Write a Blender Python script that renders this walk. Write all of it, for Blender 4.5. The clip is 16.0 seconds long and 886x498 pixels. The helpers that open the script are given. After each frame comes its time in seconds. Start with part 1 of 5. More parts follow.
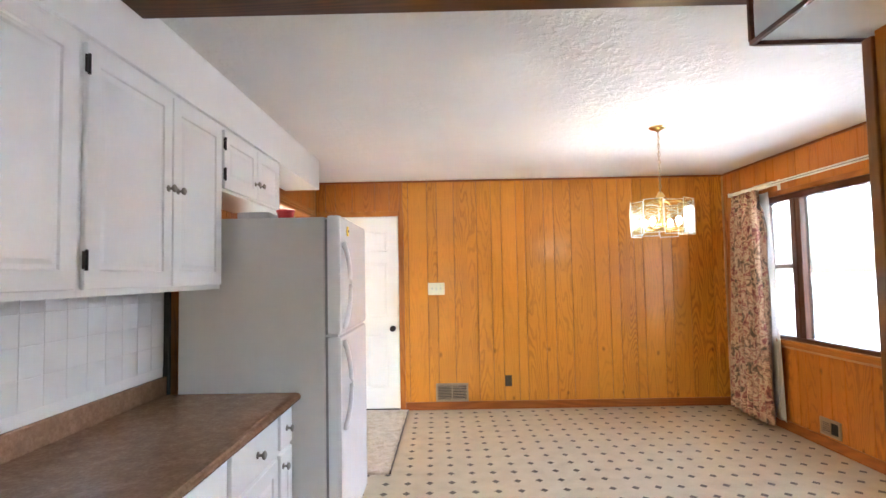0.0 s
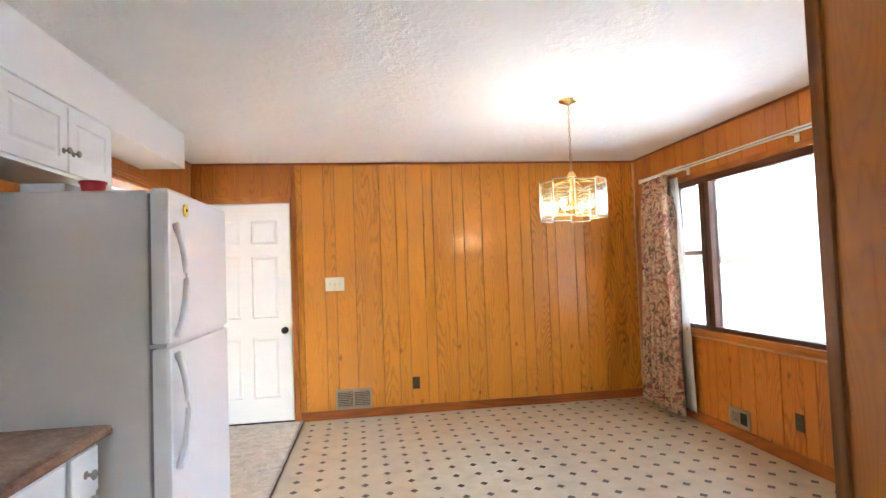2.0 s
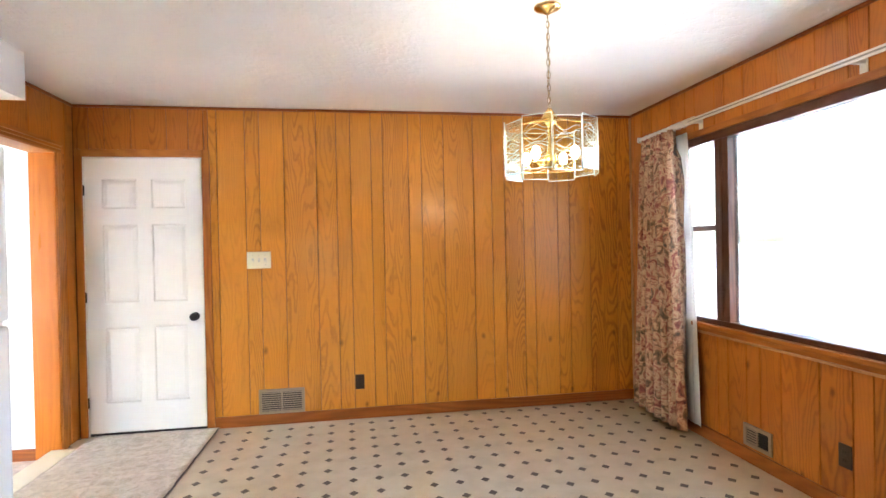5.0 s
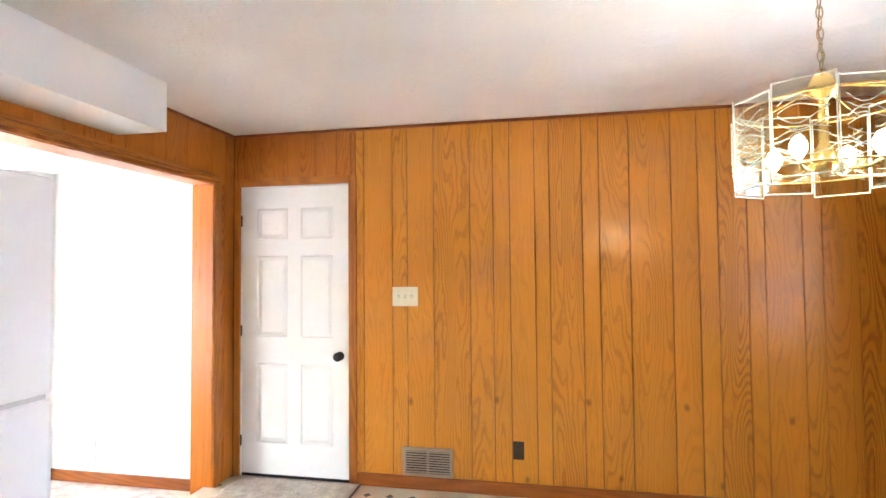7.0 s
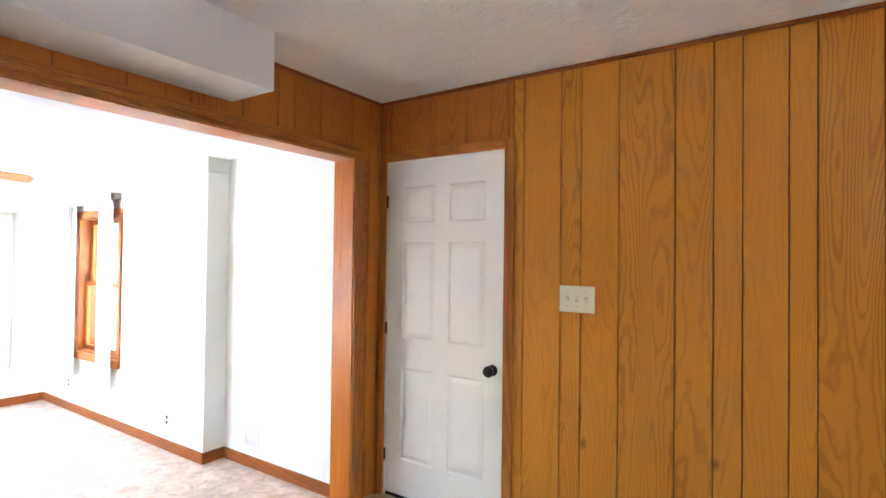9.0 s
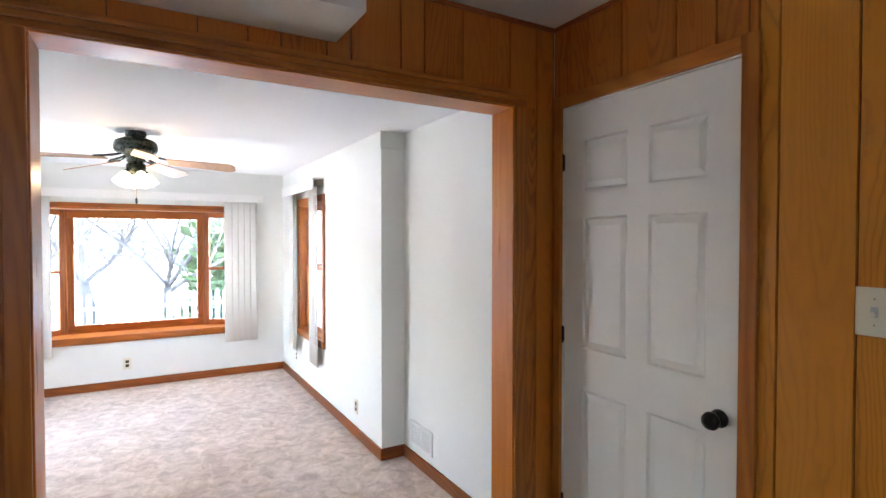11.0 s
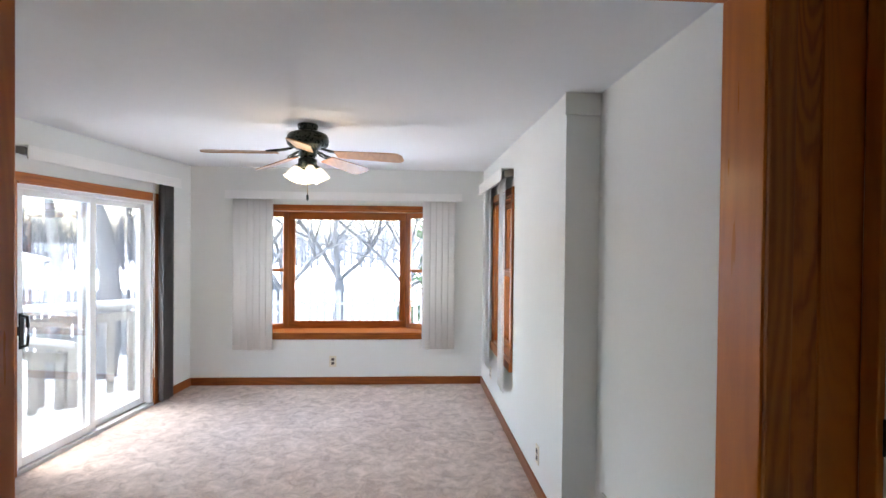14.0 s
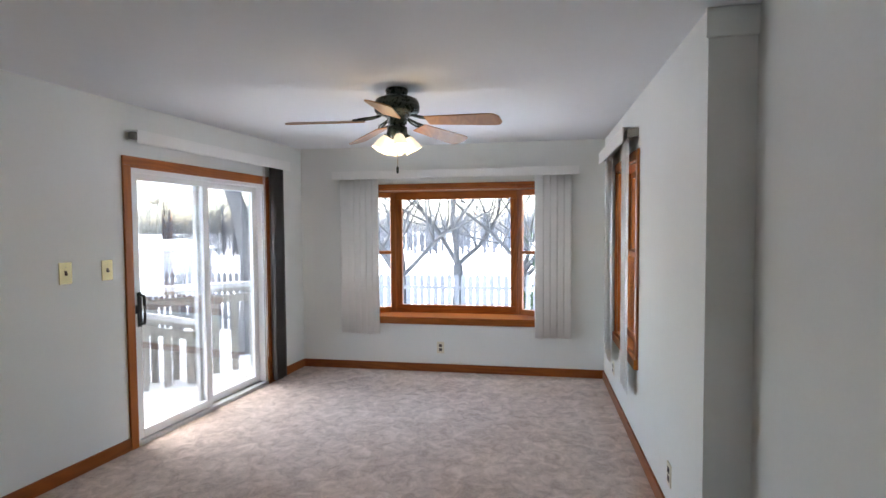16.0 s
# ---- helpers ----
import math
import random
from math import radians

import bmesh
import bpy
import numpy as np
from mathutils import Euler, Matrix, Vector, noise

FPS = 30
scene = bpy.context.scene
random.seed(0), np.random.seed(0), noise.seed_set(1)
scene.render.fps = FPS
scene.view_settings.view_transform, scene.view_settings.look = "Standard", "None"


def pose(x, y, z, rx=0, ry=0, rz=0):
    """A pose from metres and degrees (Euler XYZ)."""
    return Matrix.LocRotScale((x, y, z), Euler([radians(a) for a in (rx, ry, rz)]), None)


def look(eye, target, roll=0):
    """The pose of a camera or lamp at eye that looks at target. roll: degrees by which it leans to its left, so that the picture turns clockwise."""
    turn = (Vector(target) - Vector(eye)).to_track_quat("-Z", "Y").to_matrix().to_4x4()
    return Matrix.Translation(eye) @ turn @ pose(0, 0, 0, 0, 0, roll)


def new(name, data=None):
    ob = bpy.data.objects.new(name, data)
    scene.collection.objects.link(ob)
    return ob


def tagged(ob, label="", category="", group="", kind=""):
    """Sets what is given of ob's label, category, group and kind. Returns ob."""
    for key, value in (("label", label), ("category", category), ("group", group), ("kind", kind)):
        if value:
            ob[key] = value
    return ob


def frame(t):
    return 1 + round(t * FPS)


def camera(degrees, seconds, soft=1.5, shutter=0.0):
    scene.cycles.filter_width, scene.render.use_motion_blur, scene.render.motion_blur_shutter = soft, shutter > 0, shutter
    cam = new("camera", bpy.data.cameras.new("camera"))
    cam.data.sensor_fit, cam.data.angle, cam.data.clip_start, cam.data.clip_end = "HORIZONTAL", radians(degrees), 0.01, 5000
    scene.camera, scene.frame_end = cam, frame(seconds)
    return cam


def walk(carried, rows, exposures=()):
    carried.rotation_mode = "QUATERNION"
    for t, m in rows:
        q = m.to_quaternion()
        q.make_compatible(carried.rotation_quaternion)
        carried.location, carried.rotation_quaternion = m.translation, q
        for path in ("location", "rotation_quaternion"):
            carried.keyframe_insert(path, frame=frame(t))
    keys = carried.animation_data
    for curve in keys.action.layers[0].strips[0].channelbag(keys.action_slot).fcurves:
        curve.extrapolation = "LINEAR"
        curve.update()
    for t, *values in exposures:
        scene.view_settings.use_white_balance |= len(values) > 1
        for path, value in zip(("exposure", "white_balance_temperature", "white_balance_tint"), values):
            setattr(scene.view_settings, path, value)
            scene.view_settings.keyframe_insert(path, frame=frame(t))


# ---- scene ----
cam = camera(81.3, 16.0)
PATH = [
    (0, (-0.018, -0.145, 1.421), (-0.034, 1.852, 1.523), -1.1),
    (0.5, (-0.025, -0.1, 1.409), (0.056, 1.894, 1.535), -1.6),
    (1, (0.02, 0.019, 1.401), (0.188, 2.008, 1.525), -2.1),
    (1.5, (0.104, 0.189, 1.394), (0.344, 2.172, 1.499), -2.3),
    (2, (0.204, 0.346, 1.384), (0.483, 2.325, 1.462), -2.1),
    (2.5, (0.26, 0.479, 1.364), (0.603, 2.448, 1.418), -1.5),
    (3, (0.305, 0.644, 1.357), (0.699, 2.605, 1.388), -0.9),
    (3.2, (0.322, 0.697, 1.349), (0.731, 2.655, 1.374), -0.7),
    (5.3, (0.669, 1.325, 1.368), (0.929, 3.308, 1.351), -1.5),
    (5.5, (0.682, 1.382, 1.37), (0.87, 3.373, 1.362), -1.4),
    (6, (0.709, 1.588, 1.399), (0.707, 3.588, 1.423), -1.2),
    (6.5, (0.762, 1.785, 1.422), (0.565, 3.774, 1.481), -0.9),
    (7, (0.782, 2.007, 1.477), (0.4, 3.969, 1.546), -0.5),
    (7.5, (0.807, 2.231, 1.479), (0.226, 4.143, 1.572), 0.1),
    (8, (0.806, 2.465, 1.481), (0.034, 4.308, 1.565), 0.8),
    (8.5, (0.763, 2.703, 1.497), (-0.191, 4.46, 1.552), 0.8),
    (9, (0.727, 2.904, 1.479), (-0.386, 4.566, 1.51), 0.7),
    (9.2, (0.706, 3.003, 1.47), (-0.489, 4.606, 1.488), 0.6),
    (11.3, (0.341, 3.811, 1.474), (-1.425, 4.749, 1.434), -0.1),
    (11.5, (0.283, 3.86, 1.466), (-1.5, 4.766, 1.429), -0.2),
    (12, (0.17, 3.979, 1.471), (-1.685, 4.725, 1.434), -0.4),
    (12.5, (0.073, 4.085, 1.452), (-1.844, 4.655, 1.428), -0.1),
    (13, (-0.084, 4.215, 1.445), (-2.041, 4.628, 1.428), 0.2),
    (13.5, (-0.169, 4.255, 1.439), (-2.146, 4.559, 1.426), 0.2),
    (14, (-0.322, 4.369, 1.442), (-2.318, 4.498, 1.417), 0.6),
    (14.5, (-0.456, 4.473, 1.433), (-2.454, 4.393, 1.392), 0.8),
    (15, (-0.547, 4.53, 1.419), (-2.534, 4.309, 1.367), 0.4),
    (15.5, (-0.664, 4.522, 1.398), (-2.643, 4.245, 1.331), 0.1),
    (16, (-0.767, 4.508, 1.378), (-2.735, 4.158, 1.296), -0.4),
]
EXPOSURES = [(0, 6.95), (5.3, 6.82), (6.5, 6.95), (8, 6.65), (9.2, 6.0), (11.3, 4.9), (12.5, 4.55), (13.5, 4.25), (14.5, 4.08), (16, 3.6)]
walk(cam, [(t, look(eye, target, roll)) for t, eye, target, roll in PATH], EXPOSURES)

# ---- light ----
world = bpy.data.worlds.new("winter_sky")
scene.world = world
world.use_nodes = True
wt = world.node_tree
sky = wt.nodes.new("ShaderNodeTexSky")
sky.sky_type, sky.sun_disc = "NISHITA", False
sky.sun_elevation, sky.sun_rotation = radians(76), radians(200)
sky.dust_density, sky.air_density = 2.9, 1.0
wt.nodes["Background"].inputs["Strength"].default_value = 0.15
overcast = wt.nodes.new("ShaderNodeHueSaturation")
overcast.inputs["Saturation"].default_value = 0.84
wt.links.new(sky.outputs[0], overcast.inputs["Color"])
wt.links.new(overcast.outputs[0], wt.nodes["Background"].inputs["Color"])

sun_data = bpy.data.lights.new("sun", "SUN")
sun_data.energy, sun_data.angle, sun_data.color = 0.5, radians(45), (1.0, 0.98, 0.95)
sun = new("sun", sun_data)
sun.rotation_euler = (radians(14), 0, radians(-20))


def point_lamp(name, x, y, z, watts, colour, radius):
    data = bpy.data.lights.new(name, "POINT")
    data.energy, data.color, data.shadow_soft_size = watts, colour, radius
    ob = new(name, data)
    ob.location = (x, y, z)
    return ob


WARM = (1.0, 0.75, 0.44)
CHX, CHY = 1.505, 3.51
for i in range(4):
    a = radians(40 + 90 * i)
    point_lamp("chandelier_bulb_light", CHX + 0.125 * math.cos(a), CHY + 0.125 * math.sin(a), 1.775, 0.0048, WARM, 0.02)
FANX, FANY = -3.87, 3.675
for i in range(4):
    a = radians(25 + 90 * i)
    point_lamp("fan_bulb_light", FANX + 0.1 * math.cos(a), FANY + 0.1 * math.sin(a), 1.87, 0.07, WARM, 0.025)


# ---- materials ----
def material(name):
    m = bpy.data.materials.new(name)
    m.use_nodes = True
    nt = m.node_tree
    return m, nt, nt.nodes["Principled BSDF"]


def node(nt, kind, **values):
    n = nt.nodes.new("ShaderNode" + kind)
    for key, v in values.items():
        n.inputs[key.replace("_", " ")].default_value = v
    return n


def ramp(nt, source, stops):
    r = nt.nodes.new("ShaderNodeValToRGB")
    els = r.color_ramp.elements
    while len(els) < len(stops):
        els.new(0.5)
    for e, (p, c) in zip(els, stops):
        e.position, e.color = p, (*c, 1)
    nt.links.new(source, r.inputs[0])
    return r.outputs[0]


def math_node(nt, op, a, b=None):
    n = nt.nodes.new("ShaderNodeMath")
    n.operation = op
    for i, v in enumerate((a, b)):
        if v is None:
            continue
        if isinstance(v, (int, float)):
            n.inputs[i].default_value = v
        else:
            nt.links.new(v, n.inputs[i])
    return n.outputs[0]


def mix(nt, fac, a, b, blend="MIX"):
    n = nt.nodes.new("ShaderNodeMix")
    n.data_type, n.blend_type = "RGBA", blend
    for i, v in ((0, fac), (6, a), (7, b)):
        if isinstance(v, (int, float)):
            n.inputs[i].default_value = v
        elif isinstance(v, tuple):
            n.inputs[i].default_value = (*v, 1)
        else:
            nt.links.new(v, n.inputs[i])
    return n.outputs[2]


def coords(nt, scale=(1, 1, 1), random_shift=False):
    tc = nt.nodes.new("ShaderNodeTexCoord")
    mp = nt.nodes.new("ShaderNodeMapping")
    mp.inputs["Scale"].default_value = scale
    nt.links.new(tc.outputs["Object"], mp.inputs["Vector"])
    if random_shift:
        oi = nt.nodes.new("ShaderNodeObjectInfo")
        sh = math_node(nt, "MULTIPLY", oi.outputs["Random"], 37.0)
        cx = nt.nodes.new("ShaderNodeCombineXYZ")
        for i in range(3):
            nt.links.new(sh, cx.inputs[i])
        nt.links.new(cx.outputs[0], mp.inputs["Location"])
    return mp.outputs[0]


def noise_tex(nt, vec, scale, detail=3.0, rough=0.55):
    n = node(nt, "TexNoise", Scale=scale, Detail=detail, Roughness=rough)
    nt.links.new(vec, n.inputs["Vector"])
    return n.outputs["Fac"]


def bump(nt, bsdf, height, strength, distance=0.002):
    b = node(nt, "Bump", Strength=strength, Distance=distance)
    nt.links.new(height, b.inputs["Height"])
    nt.links.new(b.outputs[0], bsdf.inputs["Normal"])


def plain(name, colour, rough=0.5, metal=0.0, vary=0.06, scale=9.0, bump_scale=0.0, bump_strength=0.1, coat=0.0):
    """A paint, plastic or metal with slight unevenness at two scales."""
    m, nt, b = material(name)
    v = coords(nt)
    big, small = noise_tex(nt, v, scale * 0.25), noise_tex(nt, v, scale * 6)
    f = math_node(nt, "ADD", math_node(nt, "MULTIPLY", big, 0.6), math_node(nt, "MULTIPLY", small, 0.4))
    dark, light = tuple(c * (1 - vary) for c in colour), tuple(min(1, c * (1 + vary)) for c in colour)
    nt.links.new(ramp(nt, f, [(0.3, dark), (0.7, light)]), b.inputs["Base Color"])
    nt.links.new(math_node(nt, "ADD", math_node(nt, "MULTIPLY", small, 0.12), rough - 0.06), b.inputs["Roughness"])
    b.inputs["Metallic"].default_value = metal
    b.inputs["Coat Weight"].default_value = coat
    if bump_scale:
        bump(nt, b, noise_tex(nt, v, bump_scale, 4), bump_strength)
    return m


def wood(name, axis, base, dark, rough=0.33, contrast=1.0, knots=True, coat=0.06):
    """Oak: cathedral figure along one axis ('x', 'y' or 'z'), fine pores, a few knots."""
    m, nt, b = material(name)
    long = 0.09
    sc = {"z": (1, 1, long), "x": (long, 1, 1), "y": (1, long, 1)}[axis]
    v = coords(nt, sc, True)
    figure = noise_tex(nt, v, 5.5, 1.5, 0.45)
    rings = math_node(nt, "SINE", math_node(nt, "MULTIPLY", figure, 105.0))
    fine = noise_tex(nt, v, 160, 3, 0.7)
    mid = noise_tex(nt, v, 24, 3, 0.6)
    oi = nt.nodes.new("ShaderNodeObjectInfo")
    f = math_node(nt, "ADD", math_node(nt, "MULTIPLY", rings, 0.115 * contrast), math_node(nt, "MULTIPLY", fine, 0.34 * contrast))
    f = math_node(nt, "ADD", f, math_node(nt, "MULTIPLY", mid, 0.36 * contrast))
    f = math_node(nt, "ADD", f, math_node(nt, "MULTIPLY", math_node(nt, "SUBTRACT", oi.outputs["Random"], 0.5), 0.22))
    lite = tuple(min(1, c * 1.22) for c in base)
    col = ramp(nt, f, [(0.02, dark), (0.33, base), (0.68, lite)])
    if knots:
        vo = node(nt, "TexVoronoi", Scale=2.3)
        nt.links.new(coords(nt, {"z": (1, 1, 0.42), "x": (0.42, 1, 1), "y": (1, 0.42, 1)}[axis], True), vo.inputs["Vector"])
        k = ramp(nt, vo.outputs["Distance"], [(0.028, (1, 1, 1)), (0.075, (0, 0, 0))])
        col = mix(nt, math_node(nt, "MULTIPLY", k, 0.75), col, tuple(c * 0.35 for c in dark))
    nt.links.new(col, b.inputs["Base Color"])
    nt.links.new(math_node(nt, "ADD", math_node(nt, "MULTIPLY", mid, 0.16), rough - 0.08), b.inputs["Roughness"])
    b.inputs["Specular IOR Level"].default_value = 0.32
    b.inputs["Coat Weight"].default_value = coat
    b.inputs["Coat Roughness"].default_value = 0.22
    bump(nt, b, f, 0.12, 0.001)
    return m


def panel_wood(name, base, dark):
    """Printed oak panelling: wavy cathedral figure along z, fine pores, a row of small knots low on each sheet."""
    m, nt, b = material(name)
    flat = coords(nt)
    v = coords(nt, (1, 1, 0.11), True)
    wob = noise_tex(nt, coords(nt, (1, 1, 0.45), True), 26, 2, 0.5)
    figure = math_node(nt, "ADD", noise_tex(nt, v, 6.0, 1.0, 0.4), math_node(nt, "MULTIPLY", wob, 0.045))
    sine = math_node(nt, "SINE", math_node(nt, "MULTIPLY", figure, 155.0))
    lines = math_node(nt, "POWER", math_node(nt, "ADD", math_node(nt, "MULTIPLY", sine, 0.5), 0.5), 1.7)
    pores = noise_tex(nt, coords(nt, (1, 1, 0.03), True), 330, 2, 0.6)
    broad = noise_tex(nt, v, 9, 2, 0.5)
    oi = nt.nodes.new("ShaderNodeObjectInfo")
    f = math_node(nt, "ADD", math_node(nt, "MULTIPLY", lines, -0.18), math_node(nt, "MULTIPLY", pores, 0.18))
    f = math_node(nt, "ADD", f, math_node(nt, "MULTIPLY", broad, 0.30))
    f = math_node(nt, "ADD", f, math_node(nt, "MULTIPLY", oi.outputs["Random"], 0.20))
    lite = tuple(min(1, c * 1.16) for c in base)
    col = ramp(nt, f, [(-0.0, dark), (0.24, base), (0.55, lite)])
    # knots, evenly spaced along the wall as the print repeats
    sep = nt.nodes.new("ShaderNodeSeparateXYZ")
    nt.links.new(flat, sep.inputs[0])
    along = math_node(nt, "ADD", sep.outputs[0], sep.outputs[1])
    jitter = noise_tex(nt, flat, 1.1, 1)
    def knot_row(shift, z, size):
        u = math_node(nt, "FRACT", math_node(nt, "DIVIDE", math_node(nt, "ADD", along, shift), 0.577))
        du = math_node(nt, "MULTIPLY", math_node(nt, "SUBTRACT", u, 0.5), 0.577)
        dz = math_node(nt, "ADD", math_node(nt, "SUBTRACT", sep.outputs[2], z), math_node(nt, "MULTIPLY", math_node(nt, "SUBTRACT", jitter, 0.5), 0.25))
        d2 = math_node(nt, "ADD", math_node(nt, "POWER", math_node(nt, "MULTIPLY", math_node(nt, "ABSOLUTE", du), 1.5), 2.0), math_node(nt, "POWER", math_node(nt, "ABSOLUTE", dz), 2.0))
        return ramp(nt, math_node(nt, "SQRT", d2), [(0.25 * size, (1, 1, 1)), (size, (0, 0, 0))])
    for shift, z, size in ((0.577 * 0.5 - 0.47 - 5.4, 0.585, 0.034), (0.577 * 0.5 - 0.66 - 5.4, 0.13, 0.028)):
        col = mix(nt, math_node(nt, "MULTIPLY", knot_row(shift, z, size), 0.62), col, tuple(c * 0.30 for c in dark))
    nt.links.new(col, b.inputs["Base Color"])
    nt.links.new(math_node(nt, "ADD", math_node(nt, "MULTIPLY", broad, 0.14), 0.30), b.inputs["Roughness"])
    b.inputs["Specular IOR Level"].default_value = 0.35
    b.inputs["Coat Weight"].default_value = 0.35
    b.inputs["Coat Roughness"].default_value = 0.2
    bump(nt, b, f, 0.10, 0.001)
    return m


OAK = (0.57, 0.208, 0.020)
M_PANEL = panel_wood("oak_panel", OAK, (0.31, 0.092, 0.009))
# browner oak: own print above the door, window wall's shade put into colour
M_PANEL_BROWN_SHADE = panel_wood("browner_and_shaded_oak_panel", (0.45, 0.135, 0.015), (0.25, 0.066, 0.007))
M_TRIM_X = wood("oak_trim_x", "x", (0.45, 0.150, 0.024), (0.25, 0.072, 0.010), contrast=0.7, knots=False)
M_TRIM_Y = wood("oak_trim_y", "y", (0.45, 0.150, 0.024), (0.25, 0.072, 0.010), contrast=0.7, knots=False)
M_TRIM_Z = wood("oak_trim_z", "z", (0.45, 0.150, 0.024), (0.25, 0.072, 0.010), contrast=0.7, knots=False)
M_PALETRIM_Z = wood("pale_corner_bead_z", "z", (0.58, 0.33, 0.17), (0.40, 0.20, 0.09), contrast=0.5, knots=False)
M_PALETRIM_Y = wood("worn_sill_wood_y", "y", (0.52, 0.27, 0.13), (0.24, 0.09, 0.03), contrast=0.9, knots=False)
M_PINE_Z = wood("pine_jamb_z", "z", (0.61, 0.185, 0.017), (0.42, 0.11, 0.010), contrast=0.4, knots=True, rough=0.30, coat=0.03)
M_PINE_Y = wood("pine_jamb_y", "y", (0.61, 0.185, 0.017), (0.42, 0.11, 0.010), contrast=0.4, knots=True, rough=0.30, coat=0.03)
M_BASE_X = wood("baseboard_oak_x", "x", (0.33, 0.092, 0.016), (0.17, 0.044, 0.008), contrast=0.6, knots=False)
M_BASE_Y = wood("baseboard_oak_y", "y", (0.33, 0.092, 0.016), (0.17, 0.044, 0.008), contrast=0.6, knots=False)
M_LR = {a: wood("living_room_oak_" + a, a, (0.39, 0.115, 0.018), (0.21, 0.055, 0.007), contrast=0.6, knots=False) for a in "xyz"}
M_BROWN_Y = wood("brown_window_wood_y", "y", (0.10, 0.035, 0.016), (0.05, 0.017, 0.008), contrast=0.6, knots=False)
M_BROWN_Z = wood("brown_window_wood_z", "z", (0.10, 0.035, 0.016), (0.05, 0.017, 0.008), contrast=0.6, knots=False)
M_BEAM = wood("dark_beam_wood", "x", (0.115, 0.036, 0.012), (0.05, 0.014, 0.005), contrast=0.8)
M_PARTITION = wood("brown_partition_wood", "z", (0.27, 0.088, 0.018), (0.13, 0.038, 0.008), contrast=0.7, knots=False)
M_BLADE = wood("fan_blade_oak", "x", (0.50, 0.27, 0.11), (0.33, 0.16, 0.06), contrast=0.5, knots=False)

M_WALL = plain("wall_paint_white", (0.79, 0.795, 0.755), 0.75, vary=0.02, bump_scale=120, bump_strength=0.08)
# bluish snow light on the ceiling is put into this paint
M_LIVING_CEIL = plain("living_ceiling_snowlight_paint", (0.80, 0.815, 0.825), 0.8, vary=0.02, scale=3, bump_scale=70, bump_strength=0.1)
M_SOFFIT = plain("soffit_paint", (0.80, 0.79, 0.77), 0.6, vary=0.02, bump_scale=90, bump_strength=0.08)
M_CAB = plain("cabinet_paint_white", (0.80, 0.80, 0.785), 0.32, vary=0.025, bump_scale=35, bump_strength=0.05)
M_DOOR = plain("door_paint_white", (0.82, 0.80, 0.74), 0.38, vary=0.02, bump_scale=60, bump_strength=0.04)
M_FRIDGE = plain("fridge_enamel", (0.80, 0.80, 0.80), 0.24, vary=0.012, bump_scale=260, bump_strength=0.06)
# side panels: darker, warmer grey than the doors, and rougher
M_FRIDGE_SIDE = plain("fridge_side_grey", (0.64, 0.615, 0.58), 0.45, vary=0.02, bump_scale=260, bump_strength=0.1)
M_GASKET = plain("grey_gasket", (0.22, 0.22, 0.22), 0.7)
M_GREYPL = plain("grey_plastic", (0.5, 0.5, 0.5), 0.4)
M_BLACK = plain("oil_rubbed_bronze", (0.018, 0.014, 0.012), 0.38, metal=0.6, vary=0.2)
# near-black that paints the shade inside gaps, slots and recesses
M_DARKVOID = plain("gap_shade_black", (0.02, 0.018, 0.016), 0.9)
M_NICKEL = plain("aged_nickel", (0.30, 0.28, 0.25), 0.3, metal=1.0, vary=0.15)
M_BRASS = plain("brass", (0.72, 0.50, 0.20), 0.22, metal=1.0, vary=0.08)
M_CHAIN = plain("dull_brass_chain", (0.42, 0.36, 0.25), 0.35, metal=0.9, vary=0.1)
M_GOLDPLATE = plain("antique_brass_plate", (0.50, 0.42, 0.22), 0.35, metal=0.7, vary=0.1)
M_IVORY = plain("ivory_plastic", (0.74, 0.68, 0.52), 0.4, vary=0.03)
M_WHITEPL = plain("white_vinyl", (0.82, 0.82, 0.81), 0.42, vary=0.02)
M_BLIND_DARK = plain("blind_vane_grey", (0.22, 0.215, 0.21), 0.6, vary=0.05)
M_BROWNPL = plain("brown_plastic", (0.045, 0.022, 0.012), 0.4, vary=0.1)
M_VENT = plain("aged_bronze_vent", (0.34, 0.25, 0.17), 0.45, metal=0.35, vary=0.1)
M_VENTW = plain("white_vent_enamel", (0.76, 0.75, 0.72), 0.4, vary=0.03)
M_RED = plain("red_plastic", (0.55, 0.02, 0.02), 0.35)
M_YELLOW = plain("yellow_magnet", (0.75, 0.52, 0.04), 0.4, vary=0.3, scale=90)
M_ROD = plain("rod_painted_white", (0.70, 0.66, 0.60), 0.35, vary=0.04)
M_FANGREEN = plain("fan_dark_green_metal", (0.022, 0.035, 0.032), 0.28, metal=0.4, vary=0.2)
M_SNOW = plain("snow", (0.80, 0.82, 0.85), 0.8, vary=0.03, scale=1.2, bump_scale=3, bump_strength=0.5)
M_DECK = plain("weathered_deck_wood", (0.38, 0.365, 0.335), 0.8, vary=0.25, scale=14, bump_scale=60, bump_strength=0.3)
M_FENCE = plain("weathered_fence_wood", (0.20, 0.205, 0.215), 0.85, vary=0.12, scale=7)
M_BARK = plain("bare_tree_bark", (0.13, 0.127, 0.125), 0.9, vary=0.3, scale=9, bump_scale=30, bump_strength=0.6)
M_PALEBARK = plain("pale_grey_bark", (0.21, 0.205, 0.2), 0.9, vary=0.3, scale=9, bump_scale=30, bump_strength=0.6)
M_HAZETWIGS = plain("haze_grey_twigs", (0.10, 0.105, 0.115), 0.9, vary=0.2, scale=5)
M_EVERGREEN = plain("evergreen_needles", (0.07, 0.12, 0.05), 0.8, vary=0.35, scale=20)
